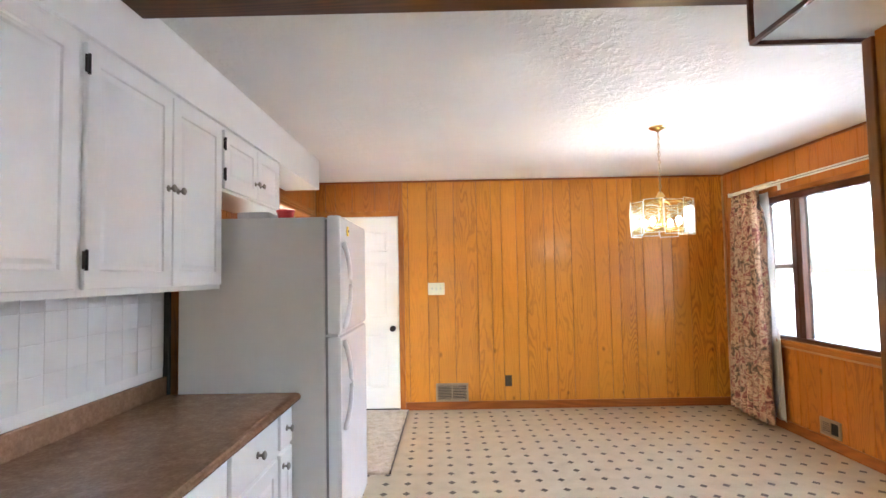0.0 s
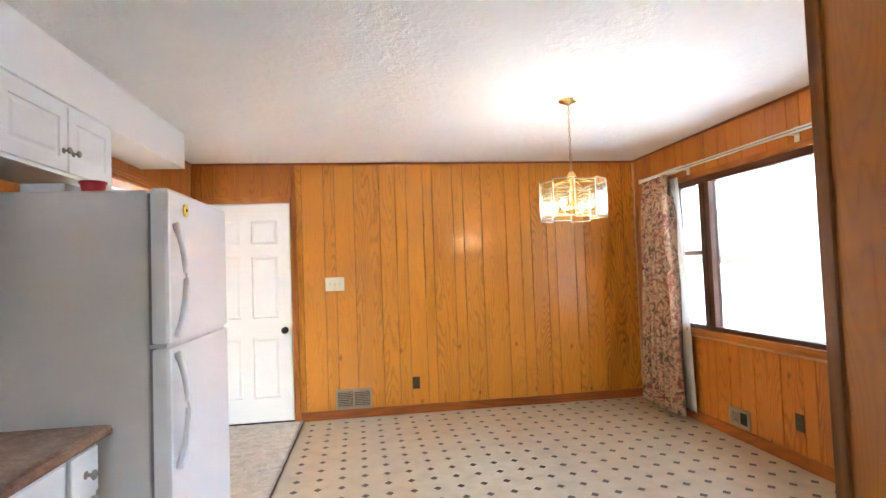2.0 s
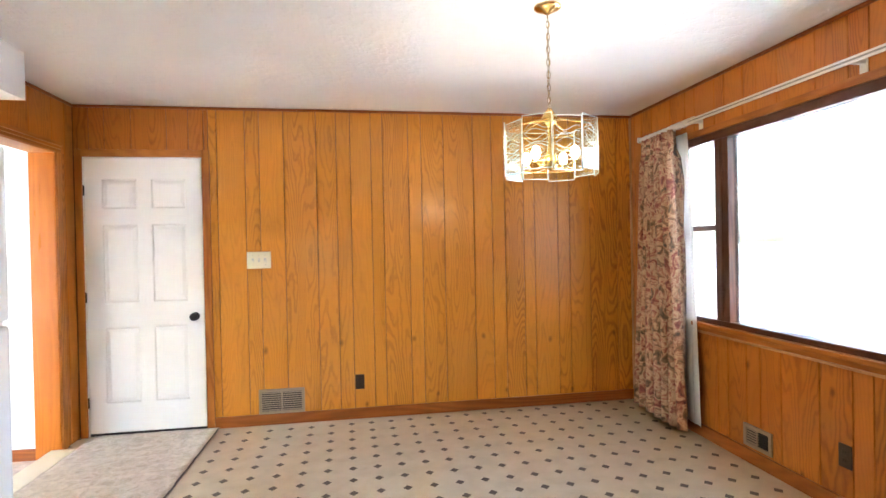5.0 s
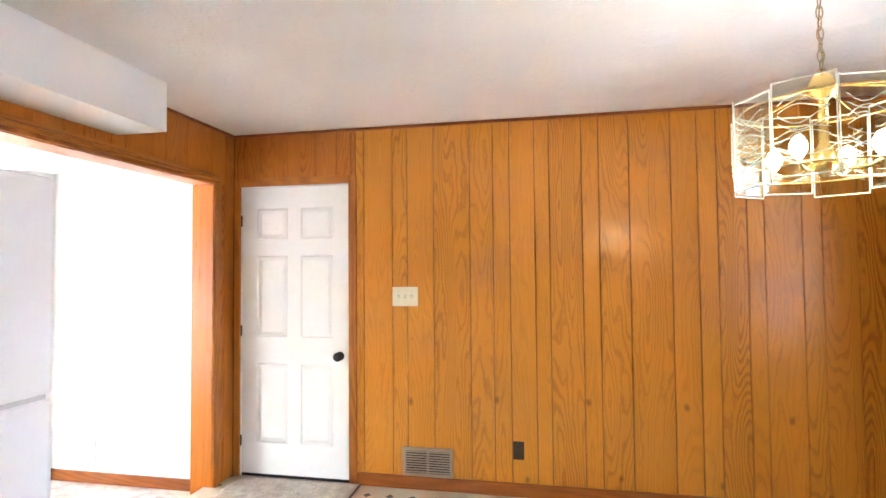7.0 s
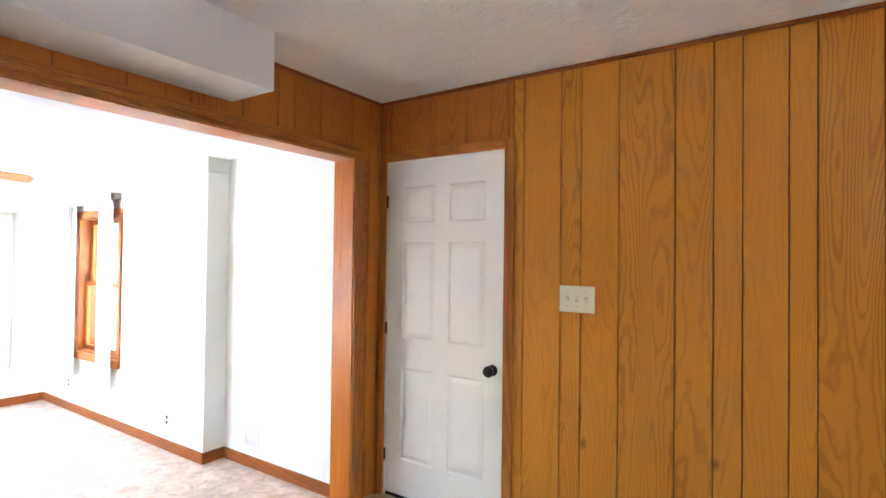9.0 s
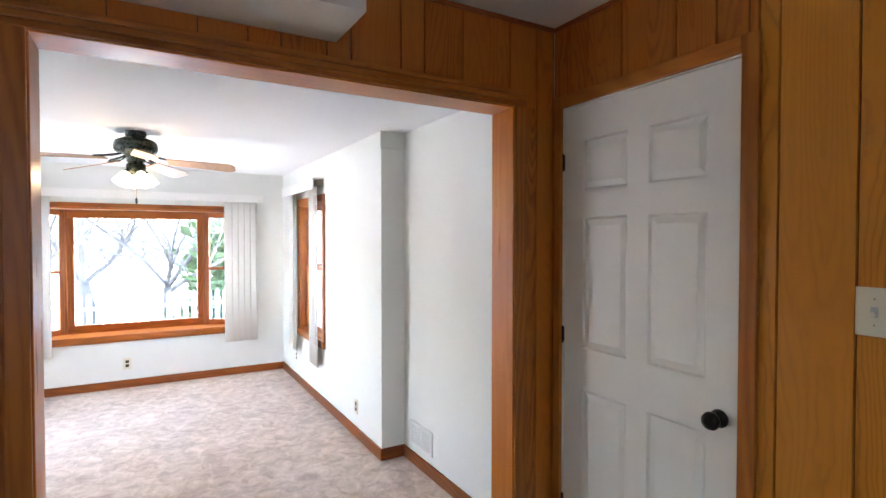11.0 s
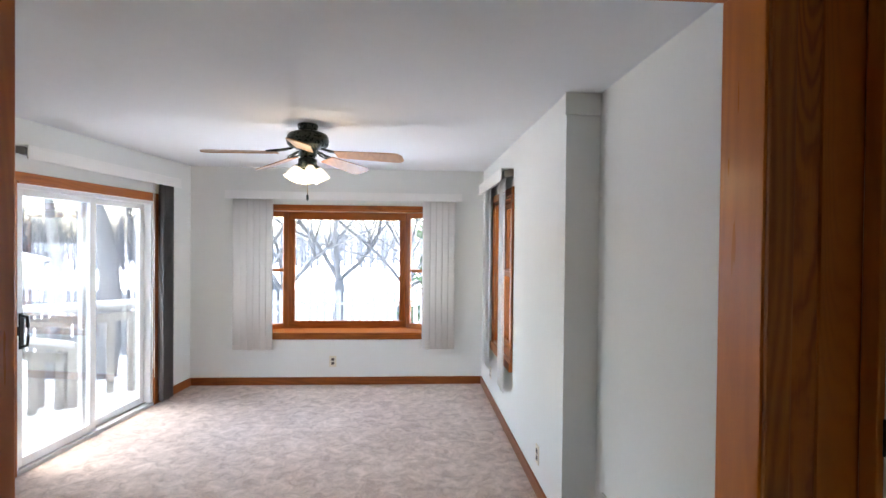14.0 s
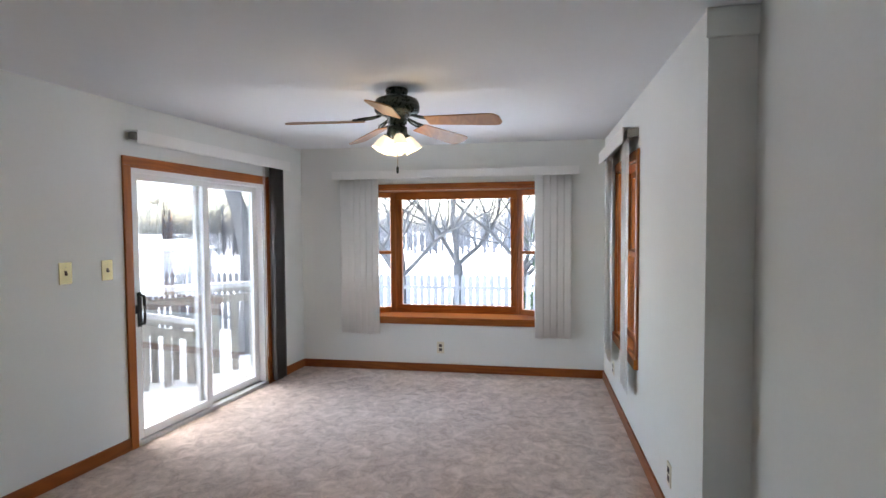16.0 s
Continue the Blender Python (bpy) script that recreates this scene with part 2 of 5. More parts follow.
M_SIDING = plain("pale_grey_siding", (0.56, 0.56, 0.56), 0.6, vary=0.03)


def sheer(name, colour, through_share):
    """Thin vinyl or cloth that lets some light through."""
    m = plain(name, colour, 0.55, vary=0.03, bump_scale=200, bump_strength=0.05)
    nt = m.node_tree
    tl, mx = node(nt, "BsdfTranslucent"), nt.nodes.new("ShaderNodeMixShader")
    tl.inputs["Color"].default_value = (*colour, 1)
    mx.inputs[0].default_value = through_share
    nt.links.new(nt.nodes["Principled BSDF"].outputs[0], mx.inputs[1])
    nt.links.new(tl.outputs[0], mx.inputs[2])
    nt.links.new(mx.outputs[0], nt.nodes["Material Output"].inputs["Surface"])
    return m


M_BLIND = sheer("blind_vane_vinyl", (0.86, 0.85, 0.81), 0.12)
M_LINER = sheer("curtain_liner", (0.78, 0.76, 0.72), 0.3)
M_GROOVE = plain("dark_stained_groove", (0.15, 0.050, 0.008), 0.6, vary=0.1)


def ceiling_material():
    m, nt, b = material("textured_ceiling_paint")
    v = coords(nt)
    big, sweep = noise_tex(nt, v, 1.3), noise_tex(nt, v, 19, 5, 0.6)
    nt.links.new(ramp(nt, big, [(0.3, (0.85, 0.845, 0.83)), (0.7, (0.89, 0.885, 0.87))]), b.inputs["Base Color"])
    b.inputs["Roughness"].default_value = 0.8
    knock = ramp(nt, sweep, [(0.45, (0, 0, 0)), (0.62, (1, 1, 1))])
    bump(nt, b, knock, 0.55, 0.005)
    return m


def vinyl_material():
    """Cream sheet vinyl with small dark lozenges where the printed squares meet."""
    m, nt, b = material("vinyl_sheet_with_diamonds")
    v = coords(nt)
    sep = nt.nodes.new("ShaderNodeSeparateXYZ")
    nt.links.new(v, sep.inputs[0])
    # the sheet was laid slightly askew to the walls
    x, y = math_node(nt, "SUBTRACT", sep.outputs[0], TILE_X), math_node(nt, "SUBTRACT", sep.outputs[1], TILE_Y)
    c, k = math.cos(TILE_TURN), math.sin(TILE_TURN)
    u = math_node(nt, "ADD", math_node(nt, "MULTIPLY", x, c), math_node(nt, "MULTIPLY", y, k))
    w = math_node(nt, "SUBTRACT", math_node(nt, "MULTIPLY", y, c), math_node(nt, "MULTIPLY", x, k))
    def cell(sock, pitch):
        a = math_node(nt, "ADD", math_node(nt, "DIVIDE", sock, pitch), 0.5)
        return math_node(nt, "ABSOLUTE", math_node(nt, "SUBTRACT", math_node(nt, "FRACT", a), 0.5))
    cx, cy = cell(u, TILE_PITCH_X), cell(w, TILE_PITCH_Y)
    near = math_node(nt, "LESS_THAN", math_node(nt, "ADD", cx, cy), DIAMOND / TILE_PITCH_Y)
    speck = noise_tex(nt, v, 240, 2)
    cloud = noise_tex(nt, v, 7, 4)
    base = ramp(nt, math_node(nt, "ADD", math_node(nt, "MULTIPLY", speck, 0.5), math_node(nt, "MULTIPLY", cloud, 0.5)),
                [(0.35, (0.43, 0.35, 0.235)), (0.5, (0.53, 0.445, 0.31)), (0.65, (0.60, 0.515, 0.375))])
    ink = ramp(nt, speck, [(0.3, (0.035, 0.020, 0.012)), (0.7, (0.08, 0.052, 0.032))])
    nt.links.new(mix(nt, near, base, ink), b.inputs["Base Color"])
    nt.links.new(math_node(nt, "ADD", math_node(nt, "MULTIPLY", cloud, 0.2), 0.28), b.inputs["Roughness"])
    bump(nt, b, speck, 0.06, 0.001)
    return m


def carpet_material(name, low, mid, high, size):
    m, nt, b = material(name)
    v = coords(nt)
    swirl = node(nt, "TexNoise", Scale=size, Detail=6.0, Roughness=0.7, Distortion=0.7)
    nt.links.new(v, swirl.inputs["Vector"])
    tuft, brush, broad = noise_tex(nt, v, 160, 2, 0.7), swirl.outputs["Fac"], noise_tex(nt, v, 1.4, 2)
    f = math_node(nt, "ADD", math_node(nt, "MULTIPLY", tuft, 0.27), math_node(nt, "MULTIPLY", brush, 0.58))
    f = math_node(nt, "ADD", f, math_node(nt, "MULTIPLY", broad, 0.15))
    nt.links.new(ramp(nt, f, [(0.39, low), (0.5, mid), (0.61, high)]), b.inputs["Base Color"])
    b.inputs["Roughness"].default_value = 0.95
    b.inputs["Sheen Weight"].default_value = 0.25
    bump(nt, b, f, 0.9, 0.012)
    return m


def laminate_material():
    m, nt, b = material("brown_laminate_counter")
    v = coords(nt)
    fleck, blotch = noise_tex(nt, v, 75, 4, 0.7), noise_tex(nt, v, 16, 3, 0.6)
    a = math_node(nt, "ADD", math_node(nt, "MULTIPLY", fleck, 0.55), math_node(nt, "MULTIPLY", blotch, 0.45))
    nt.links.new(ramp(nt, a, [(0.36, (0.205, 0.105, 0.055)), (0.5, (0.255, 0.135, 0.073)), (0.64, (0.32, 0.178, 0.102))]), b.inputs["Base Color"])
    b.inputs["Roughness"].default_value = 0.27
    return m


def floral_material():
    """Curtain print: rose, mauve and olive blotches on a beige ground."""
    m, nt, b = material("floral_curtain_cloth")
    v = coords(nt, (1, 1, 1))
    n = node(nt, "TexNoise", Scale=12.0, Detail=3.0, Roughness=0.6, Distortion=1.0)
    nt.links.new(v, n.inputs["Vector"])
    flower = ramp(nt, n.outputs["Fac"], [(0.28, (0.09, 0.035, 0.03)), (0.38, (0.28, 0.085, 0.055)), (0.44, (0.42, 0.20, 0.11)), (0.50, (0.56, 0.37, 0.21)), (0.55, (0.40, 0.20, 0.11)), (0.61, (0.20, 0.12, 0.06)), (0.72, (0.07, 0.05, 0.035))])
    small = noise_tex(nt, v, 48, 4, 0.7)
    tone = ramp(nt, small, [(0.34, (0.30, 0.22, 0.17)), (0.48, (1, 1, 1))])
    nt.links.new(mix(nt, 0.3, flower, tone, "MULTIPLY"), b.inputs["Base Color"])
    b.inputs["Roughness"].default_value = 0.9
    b.inputs["Sheen Weight"].default_value = 0.2
    bump(nt, b, noise_tex(nt, v, 420, 2), 0.2, 0.0008)
    return m


def tile_material():
    m, nt, b = material("white_glazed_tile")
    v = coords(nt, (1, 1, 1), True)
    c = noise_tex(nt, v, 4)
    nt.links.new(ramp(nt, c, [(0.3, (0.70, 0.70, 0.69)), (0.7, (0.77, 0.77, 0.76))]), b.inputs["Base Color"])
    b.inputs["Roughness"].default_value = 0.22
    bump(nt, b, noise_tex(nt, v, 14), 0.05, 0.002)
    return m


def pane_material(name, tint, gloss):
    """Thin clear glass: see-through, with a mirror gloss that grows at a slant."""
    m, nt, b = material(name)
    nt.nodes.remove(b)
    tr, gl, fr, mx = node(nt, "BsdfTransparent"), node(nt, "BsdfGlossy", Roughness=0.0), node(nt, "Fresnel", IOR=1.45), nt.nodes.new("ShaderNodeMixShader")
    tr.inputs["Color"].default_value = (*tint, 1)
    nt.links.new(math_node(nt, "MULTIPLY", fr.outputs[0], gloss), mx.inputs[0])
    nt.links.new(tr.outputs[0], mx.inputs[1])
    nt.links.new(gl.outputs[0], mx.inputs[2])
    nt.links.new(mx.outputs[0], nt.nodes["Material Output"].inputs["Surface"])
    return m


def glow(name, colour, strength):
    m, nt, b = material(name)
    b.inputs["Base Color"].default_value = (0.8, 0.75, 0.65, 1)
    b.inputs["Emission Color"].default_value = (*colour, 1)
    b.inputs["Emission Strength"].default_value = strength
    return m


TILE_PITCH_X, TILE_PITCH_Y, DIAMOND = 0.1508, 0.1625, 0.030
TILE_X, TILE_Y, TILE_TURN = 0.125, 3.80, 0.0262
M_CEIL = ceiling_material()
M_VINYL = vinyl_material()
M_CARPET = carpet_material("living_room_carpet", (0.38, 0.28, 0.225), (0.57, 0.445, 0.365), (0.76, 0.625, 0.54), 10)
M_MAT = carpet_material("beige_carpet_runner", (0.34, 0.275, 0.19), (0.49, 0.41, 0.30), (0.63, 0.55, 0.425), 16)
M_LAM = laminate_material()
M_FLORAL = floral_material()
M_TILE = tile_material()
M_GROUT = plain("grout", (0.72, 0.715, 0.70), 0.6)
M_PANE = pane_material("window_glass", (0.97, 0.98, 0.975), 0.8)
# dining panes are darkened only to let in less daylight
M_PANE_DIMMING = pane_material("daylight_cutting_window_glass", (0.50, 0.52, 0.525), 0.8)
M_CHGLASS = pane_material("bevelled_chandelier_glass", (0.95, 0.98, 0.97), 0.3)
M_GLASSEDGE = plain("ground_glass_edge", (0.75, 0.82, 0.78), 0.15, vary=0.04, coat=0.6)
M_BULB = glow("lit_bulb", (1.0, 0.80, 0.52), 0.8)
M_SHADE = glow("lit_frosted_glass_shade", (1.0, 0.80, 0.55), 0.09)


# ---- building tools ----
def add_box(bm, x0, x1, y0, y1, z0, z1, bevel=0.0):
    vs = [bm.verts.new((x, y, z)) for x in (x0, x1) for y in (y0, y1) for z in (z0, z1)]
    fs = [bm.faces.new([vs[i] for i in f]) for f in ((0, 1, 3, 2), (4, 6, 7, 5), (0, 4, 5, 1), (2, 3, 7, 6), (0, 2, 6, 4), (1, 5, 7, 3))]
    if bevel:
        es = list({e for f in fs for e in f.edges})
        bmesh.ops.bevel(bm, geom=es, offset=bevel, segments=2, profile=0.6, affect="EDGES")
    return bm


def box_bm(*a, bevel=0.0):
    return add_box(bmesh.new(), *a, bevel=bevel)


def add_lathe(bm, profile, m=None, steps=24, cap=True):
    """Turns (radius, height) pairs about z, then moves the result by m."""
    m = m or Matrix.Identity(4)
    rings = []
    for r, h in profile:
        rings.append([bm.verts.new(m @ Vector((r * math.cos(2 * math.pi * i / steps), r * math.sin(2 * math.pi * i / steps), h))) for i in range(steps)])
    for a, b in zip(rings, rings[1:]):
        for i in range(steps):
            j = (i + 1) % steps
            f = bm.faces.new((a[i], a[j], b[j], b[i]))
            f.smooth = True
    if cap:
        bm.faces.new(list(reversed(rings[0])))
        bm.faces.new(rings[-1])
    return bm


def add_tube(bm, points, radii, steps=8, cap=True):
    """A round tube through points; radii is one number or one a point."""
    pts = [Vector(p) for p in points]
    if isinstance(radii, (int, float)):
        radii = [radii] * len(pts)
    rings = []
    for i, p in enumerate(pts):
        d = (pts[min(i + 1, len(pts) - 1)] - pts[max(i - 1, 0)]).normalized()
        q = d.to_track_quat("Z", "X")
        rings.append([bm.verts.new(p + q @ Vector((radii[i] * math.cos(2 * math.pi * k / steps), radii[i] * math.sin(2 * math.pi * k / steps), 0))) for k in range(steps)])
    for a, b in zip(rings, rings[1:]):
        for i in range(steps):
            j = (i + 1) % steps
            f = bm.faces.new((a[i], a[j], b[j], b[i]))
            f.smooth = True
    if cap and steps > 2:
        bm.faces.new(list(reversed(rings[0])))
        bm.faces.new(rings[-1])
    return bm


def mesh_of(name, bm, mat):
    bmesh.ops.recalc_face_normals(bm, faces=bm.faces)
    me = bpy.data.meshes.new(name)
    bm.to_mesh(me)
    bm.free()
    me.materials.append(mat)
    return me


def part(name, bm, mat, parent=None, label=""):
    ob = new(name, mesh_of(name, bm, mat))
    if parent:
        ob.parent = parent
    return tagged(ob, label)


def thing(name, label, category, x=0, y=0, z=0, group="", kind=""):
    """An Empty at a thing's base; its parts are built in world places."""
    e = new(name)
    e.empty_display_size = 0.05
    e.location = (x, y, z)
    return tagged(e, label, category, group, kind)


def put(name, bm, mat, parent, label=""):
    """A part whose mesh is given in world places, under a thing that stands somewhere."""
    ob = part(name, bm, mat, parent, label)
    root = parent
    off = Vector((0, 0, 0))
    while root:
        off += root.location
        root = root.parent
    ob.location = -off
    return ob


def structure(name, bm, mat, label, category):
    ob = part(name, bm, mat)
    return tagged(ob, label, category, kind="structure")


def plank_bm(axis, side, plane, u0, u1, z0, z1, thick=0.010, chamfer=0.002):
    """A grooved panel strip on a wall: chamfered long edges. side: +1 or -1, the way it faces."""
    bm = bmesh.new()
    u0, u1 = u0 + 0.0019, u1 - 0.0019
    ring = ((u0, thick), (u0, chamfer + 0.002), (u0 + chamfer, 0), (u1 - chamfer, 0), (u1, chamfer + 0.002), (u1, thick))
    rows = []
    for z in (z0, z1):
        row = []
        for u, d in ring:
            w = plane - side * d
            row.append(bm.verts.new((u, w, z) if axis == "x" else (w, u, z)))
        rows.append(row)
    for i in range(len(ring) - 1):
        bm.faces.new((rows[0][i], rows[0][i + 1], rows[1][i + 1], rows[1][i]))
    bm.faces.new(rows[0])
    bm.faces.new(rows[1])
    return bm


def wall_boxes(bm, axis, w0, w1, u0, u1, z0, z1, holes):
    """A wall along 'x' or 'y' between w0 and w1 thick, with rectangular holes (ua, ub, za, zb) in order along it."""
    def b(a, c, d, e):
        if c - a > 1e-4 and e - d > 1e-4:
            if axis == "x":
                add_box(bm, a, c, w0, w1, d, e)
            else:
                add_box(bm, w0, w1, a, c, d, e)
    at = u0
    for ua, ub, za, zb in holes:
        b(at, ua, z0, z1)
        b(ua, ub, z0, za)
        b(ua, ub, zb, z1)
        at = ub
    b(at, u1, z0, z1)
    return bm


# ---- plan ----
XW, XE, YN, YS, ZC = -1.43, 2.96, 5.40, -2.2, 2.45
LX0, LX1, LYS, LYN, LYR, LZF, LZC = -6.0, -1.586, 1.80, 5.18, 5.36, -0.12, 2.23
JOG = -2.976
OY0, OY1, OZ = 3.45, 5.155, 2.055
DX0, DX1, DZ = -1.362, -0.55, 2.058
WEY0, WEY1, WEZ0, WEZ1 = 2.10, 4.82, 0.80, 2.075
BWY0, BWY1, BWZ0, BWZ1 = 2.62, 4.70, 0.42, 1.80
SDX0, SDX1, SDZ = -5.345, -3.85, 1.815
NWX0, NWX1, NWZ0, NWZ1 = -5.20, -4.36, 0.50, 1.82

# ---- setting: kitchen and dining ----
floor = structure("floor", box_bm(XW - 0.02, XE + 0.02, YS - 0.1, YN + 0.15, -0.2, 0.0), M_VINYL, "cream sheet vinyl floor with small dark brown diamonds", "floor")
ceiling = structure("ceiling", box_bm(XW - 0.15, XE + 0.15, YS - 0.1, YN + 0.15, ZC, ZC + 0.12), M_CEIL, "white ceiling with a swirled plaster texture", "ceiling")

bm = wall_boxes(bmesh.new(), "x", YN + 0.010, YN + 0.15, XW - 0.15, XE + 0.15, 0, ZC, [(DX0 - 0.02, DX1 + 0.02, 0, DZ + 0.02)])
wall_north = structure("wall_north", bm, M_GROOVE, "dining wall of grooved golden oak panelling", "wall")
bm = wall_boxes(bmesh.new(), "y", XE + 0.010, XE + 0.16, YS - 0.1, YN + 0.010, 0, ZC, [(WEY0, WEY1, WEZ0, WEZ1)])
wall_east = structure("wall_east", bm, M_GROOVE, "window wall of grooved golden oak panelling", "wall")
bm = wall_boxes(bmesh.new(), "y", LX1, XW - 0.010, YS - 0.1, YN + 0.010, LZF, ZC, [(OY0 - 0.02, OY1 + 0.02, LZF, OZ + 0.02)])
wall_west = structure("wall_west", bm, M_WALL, "wall with a wide cased opening into the living room", "wall")
# its hole is added, out of view, to let sky light into the kitchen
wall_south = structure("wall_south", wall_boxes(bmesh.new(), "x", YS - 0.1, YS, XW - 0.15, XE + 0.15, 0, ZC, [(-0.45, 0.0, 1.35, 1.70)]), M_WALL, "plain painted kitchen wall", "wall")

# ---- setting: living room ----
living_floor = structure("floor_living_room", box_bm(LX0 - 0.1, LX1 + 0.14, LYS - 0.2, LYR + 0.05, LZF - 0.1, LZF), M_CARPET, "pinkish beige cut pile carpet with brush marks", "carpet floor")
living_ceiling = structure("ceiling_living_room", box_bm(LX0 - 0.14, LX1, LYS - 0.42, LYR + 0.2, LZC, LZC + 0.12), M_LIVING_CEIL, "smooth white painted living room ceiling", "ceiling")
bm = wall_boxes(bmesh.new(), "y", LX0 - 0.14, LX0, LYS - 0.14, LYN + 0.14, LZF, LZC, [(BWY0, BWY1, BWZ0, BWZ1)])
structure("wall_living_west", bm, M_WALL, "off-white wall with the bay window", "wall")
# the south wall stands a little askew to the others
SKEW = Matrix.Translation((-3.79, LYS, 0)) @ Matrix.Rotation(radians(-5.97), 4, "Z") @ Matrix.Translation((3.79, -LYS, 0))


def askew(ob):
    ob.matrix_basis = SKEW @ Matrix.LocRotScale(ob.location, ob.rotation_euler, ob.scale)
    return ob


bm = wall_boxes(bmesh.new(), "x", LYS - 0.14, LYS, LX0 - 0.2, LX1 + 0.05, LZF, LZC, [(SDX0, SDX1, LZF, SDZ)])
wall_living_south = structure("wall_living_south", bm, M_WALL, "off-white wall with the sliding door", "wall")
askew(wall_living_south)
bm = wall_boxes(bmesh.new(), "x", LYN, LYN + 0.33, LX0, JOG, LZF, LZC, [(NWX0, NWX1, NWZ0, NWZ1)])
structure("wall_living_north", bm, M_WALL, "off-white wall with a narrow window", "wall")
bm = box_bm(JOG, LX1, LYR, LYR + 0.15, LZF, LZC)
structure("wall_living_recess", bm, M_WALL, "off-white recessed stretch of wall beside the opening", "wall")
structure("trim_recess_cap", box_bm(JOG - 0.003, JOG + 0.016, LYN - 0.012, LYR, LZC - 0.115, LZC - 0.002, bevel=0.003), M_WALL, "white painted cap at the top of the wall corner", "trim")

# trim boards
def board(name, x0, x1, y0, y1, z0, z1, mat, label, category="trim", bevel=0.004):
    return structure(name, box_bm(x0, x1, y0, y1, z0, z1, bevel=bevel), mat, label, category)

board("baseboard", DX1 + 0.065, XE - 0.02, YN - 0.016, YN, 0, 0.085, M_BASE_X, "stained oak baseboard", "baseboard")
board("baseboard", XE - 0.016, XE, 1.60, YN - 0.016, 0, 0.085, M_BASE_Y, "stained oak baseboard", "baseboard")
board("baseboard", JOG + 0.014, LX1, LYR - 0.014, LYR, LZF, LZF + 0.085, M_BASE_X, "stained oak baseboard", "baseboard")
board("baseboard", JOG, JOG + 0.014, LYN - 0.014, LYR, LZF, LZF + 0.085, M_BASE_Y, "stained oak baseboard", "baseboard")
board("baseboard", LX0 + 0.014, JOG, LYN - 0.014, LYN, LZF, LZF + 0.085, M_BASE_X, "stained oak baseboard", "baseboard")
board("baseboard", LX0, LX0 + 0.014, 2.045, LYN, LZF, LZF + 0.085, M_BASE_Y, "stained oak baseboard", "baseboard")
askew(board("baseboard", LX0 - 0.03, SDX0 - 0.06, LYS, LYS + 0.014, LZF, LZF + 0.085, M_BASE_X, "stained oak baseboard", "baseboard"))
askew(board("baseboard", SDX1 + 0.06, LX1, LYS, LYS + 0.014, LZF, LZF + 0.085, M_BASE_X, "stained oak baseboard", "baseboard"))
board("trim", XW, XE, YN - 0.012, YN, ZC - 0.022, ZC - 0.001, M_BASE_X, "thin dark wood strip under the ceiling")
board("trim", XE - 0.012, XE, 1.6, YN - 0.012, ZC - 0.022, ZC - 0.001, M_BASE_Y, "thin dark wood strip under the ceiling")
board("trim", XW, XW + 0.012, 4.345, YN - 0.012, ZC - 0.022, ZC - 0.001, M_BASE_Y, "thin dark wood strip under the ceiling")
board("trim", XE - 0.016, XE, YN - 0.016, YN, 0.085, ZC - 0.022, M_PALETRIM_Z, "pale wood corner bead")

# cased opening
board("opening_jamb", LX1 - 0.004, XW + 0.004, OY1, OY1 + 0.02, LZF, OZ, M_PINE_Z, "glossy knotty pine jamb board of the opening")
board("opening_jamb", LX1 - 0.004, XW + 0.004, OY0 - 0.02, OY0, LZF, OZ, M_PINE_Z, "glossy knotty pine jamb board of the opening")
board("opening_head", LX1 - 0.004, XW + 0.004, OY0 - 0.02, OY1 + 0.02, OZ, OZ + 0.02, M_PINE_Y, "glossy pine head board of the opening")
board("opening_casing", XW, XW + 0.016, OY1 + 0.006, OY1 + 0.066, 0, OZ + 0.006, M_TRIM_Z, "oak casing of the opening")
board("opening_casing", XW, XW + 0.016, OY0 - 0.066, OY0 - 0.006, 0, OZ + 0.006, M_TRIM_Z, "oak casing of the opening")
for k, (a, b, d) in enumerate(((0.006, 0.03, 0.014), (0.03, 0.052, 0.020), (0.052, 0.075, 0.026))):
    board("opening_casing", XW, XW + d, OY0 - 0.066, OY1 + 0.066, OZ + a, OZ + b, M_TRIM_Y, "stepped oak head casing of the opening")
board("threshold", XW - 0.06, -1.33, OY0 - 0.07, OY1, 0.0, 0.012, M_IVORY, "cream vinyl stair nosing at the step down")
board("step_riser", XW - 0.035, XW - 0.012, OY0, OY1, LZF, -0.001, M_PINE_Y, "wooden riser of the single step down")

board("panel_backing", XW - 0.0098, XW - 0.008, 2.44, YN - 0.001, OZ + 0.08, ZC - 0.001, M_GROOVE, "dark stained backing behind the panelling", bevel=0)
board("panel_backing", XW - 0.0098, XW - 0.008, OY1 + 0.03, YN - 0.001, 0.001, OZ + 0.08, M_GROOVE, "dark stained backing behind the panelling", bevel=0)

# north door casing
board("door_casing", DX1 + 0.008, DX1 + 0.064, YN - 0.018, YN, 0, DZ + 0.064, M_TRIM_Z, "oak door casing")
board("door_casing", XW + 0.014, DX0 - 0.008, YN - 0.018, YN, 0, DZ + 0.064, M_TRIM_Z, "oak door casing")
board("door_casing", DX0 - 0.008, DX1 + 0.008, YN - 0.018, YN, DZ + 0.008, DZ + 0.064, M_TRIM_X, "oak door head casing")
board("door_jamb", DX1 + 0.004, DX1 + 0.02, YN, YN + 0.13, 0, DZ + 0.004, M_DOOR, "white painted door jamb")
board("door_jamb", DX0 - 0.02, DX0 - 0.004, YN, YN + 0.13, 0, DZ + 0.004, M_DOOR, "white painted door jamb")
board("door_jamb", DX0 - 0.02, DX1 + 0.02, YN, YN + 0.13, DZ + 0.004, DZ + 0.02, M_DOOR, "white painted door head jamb")
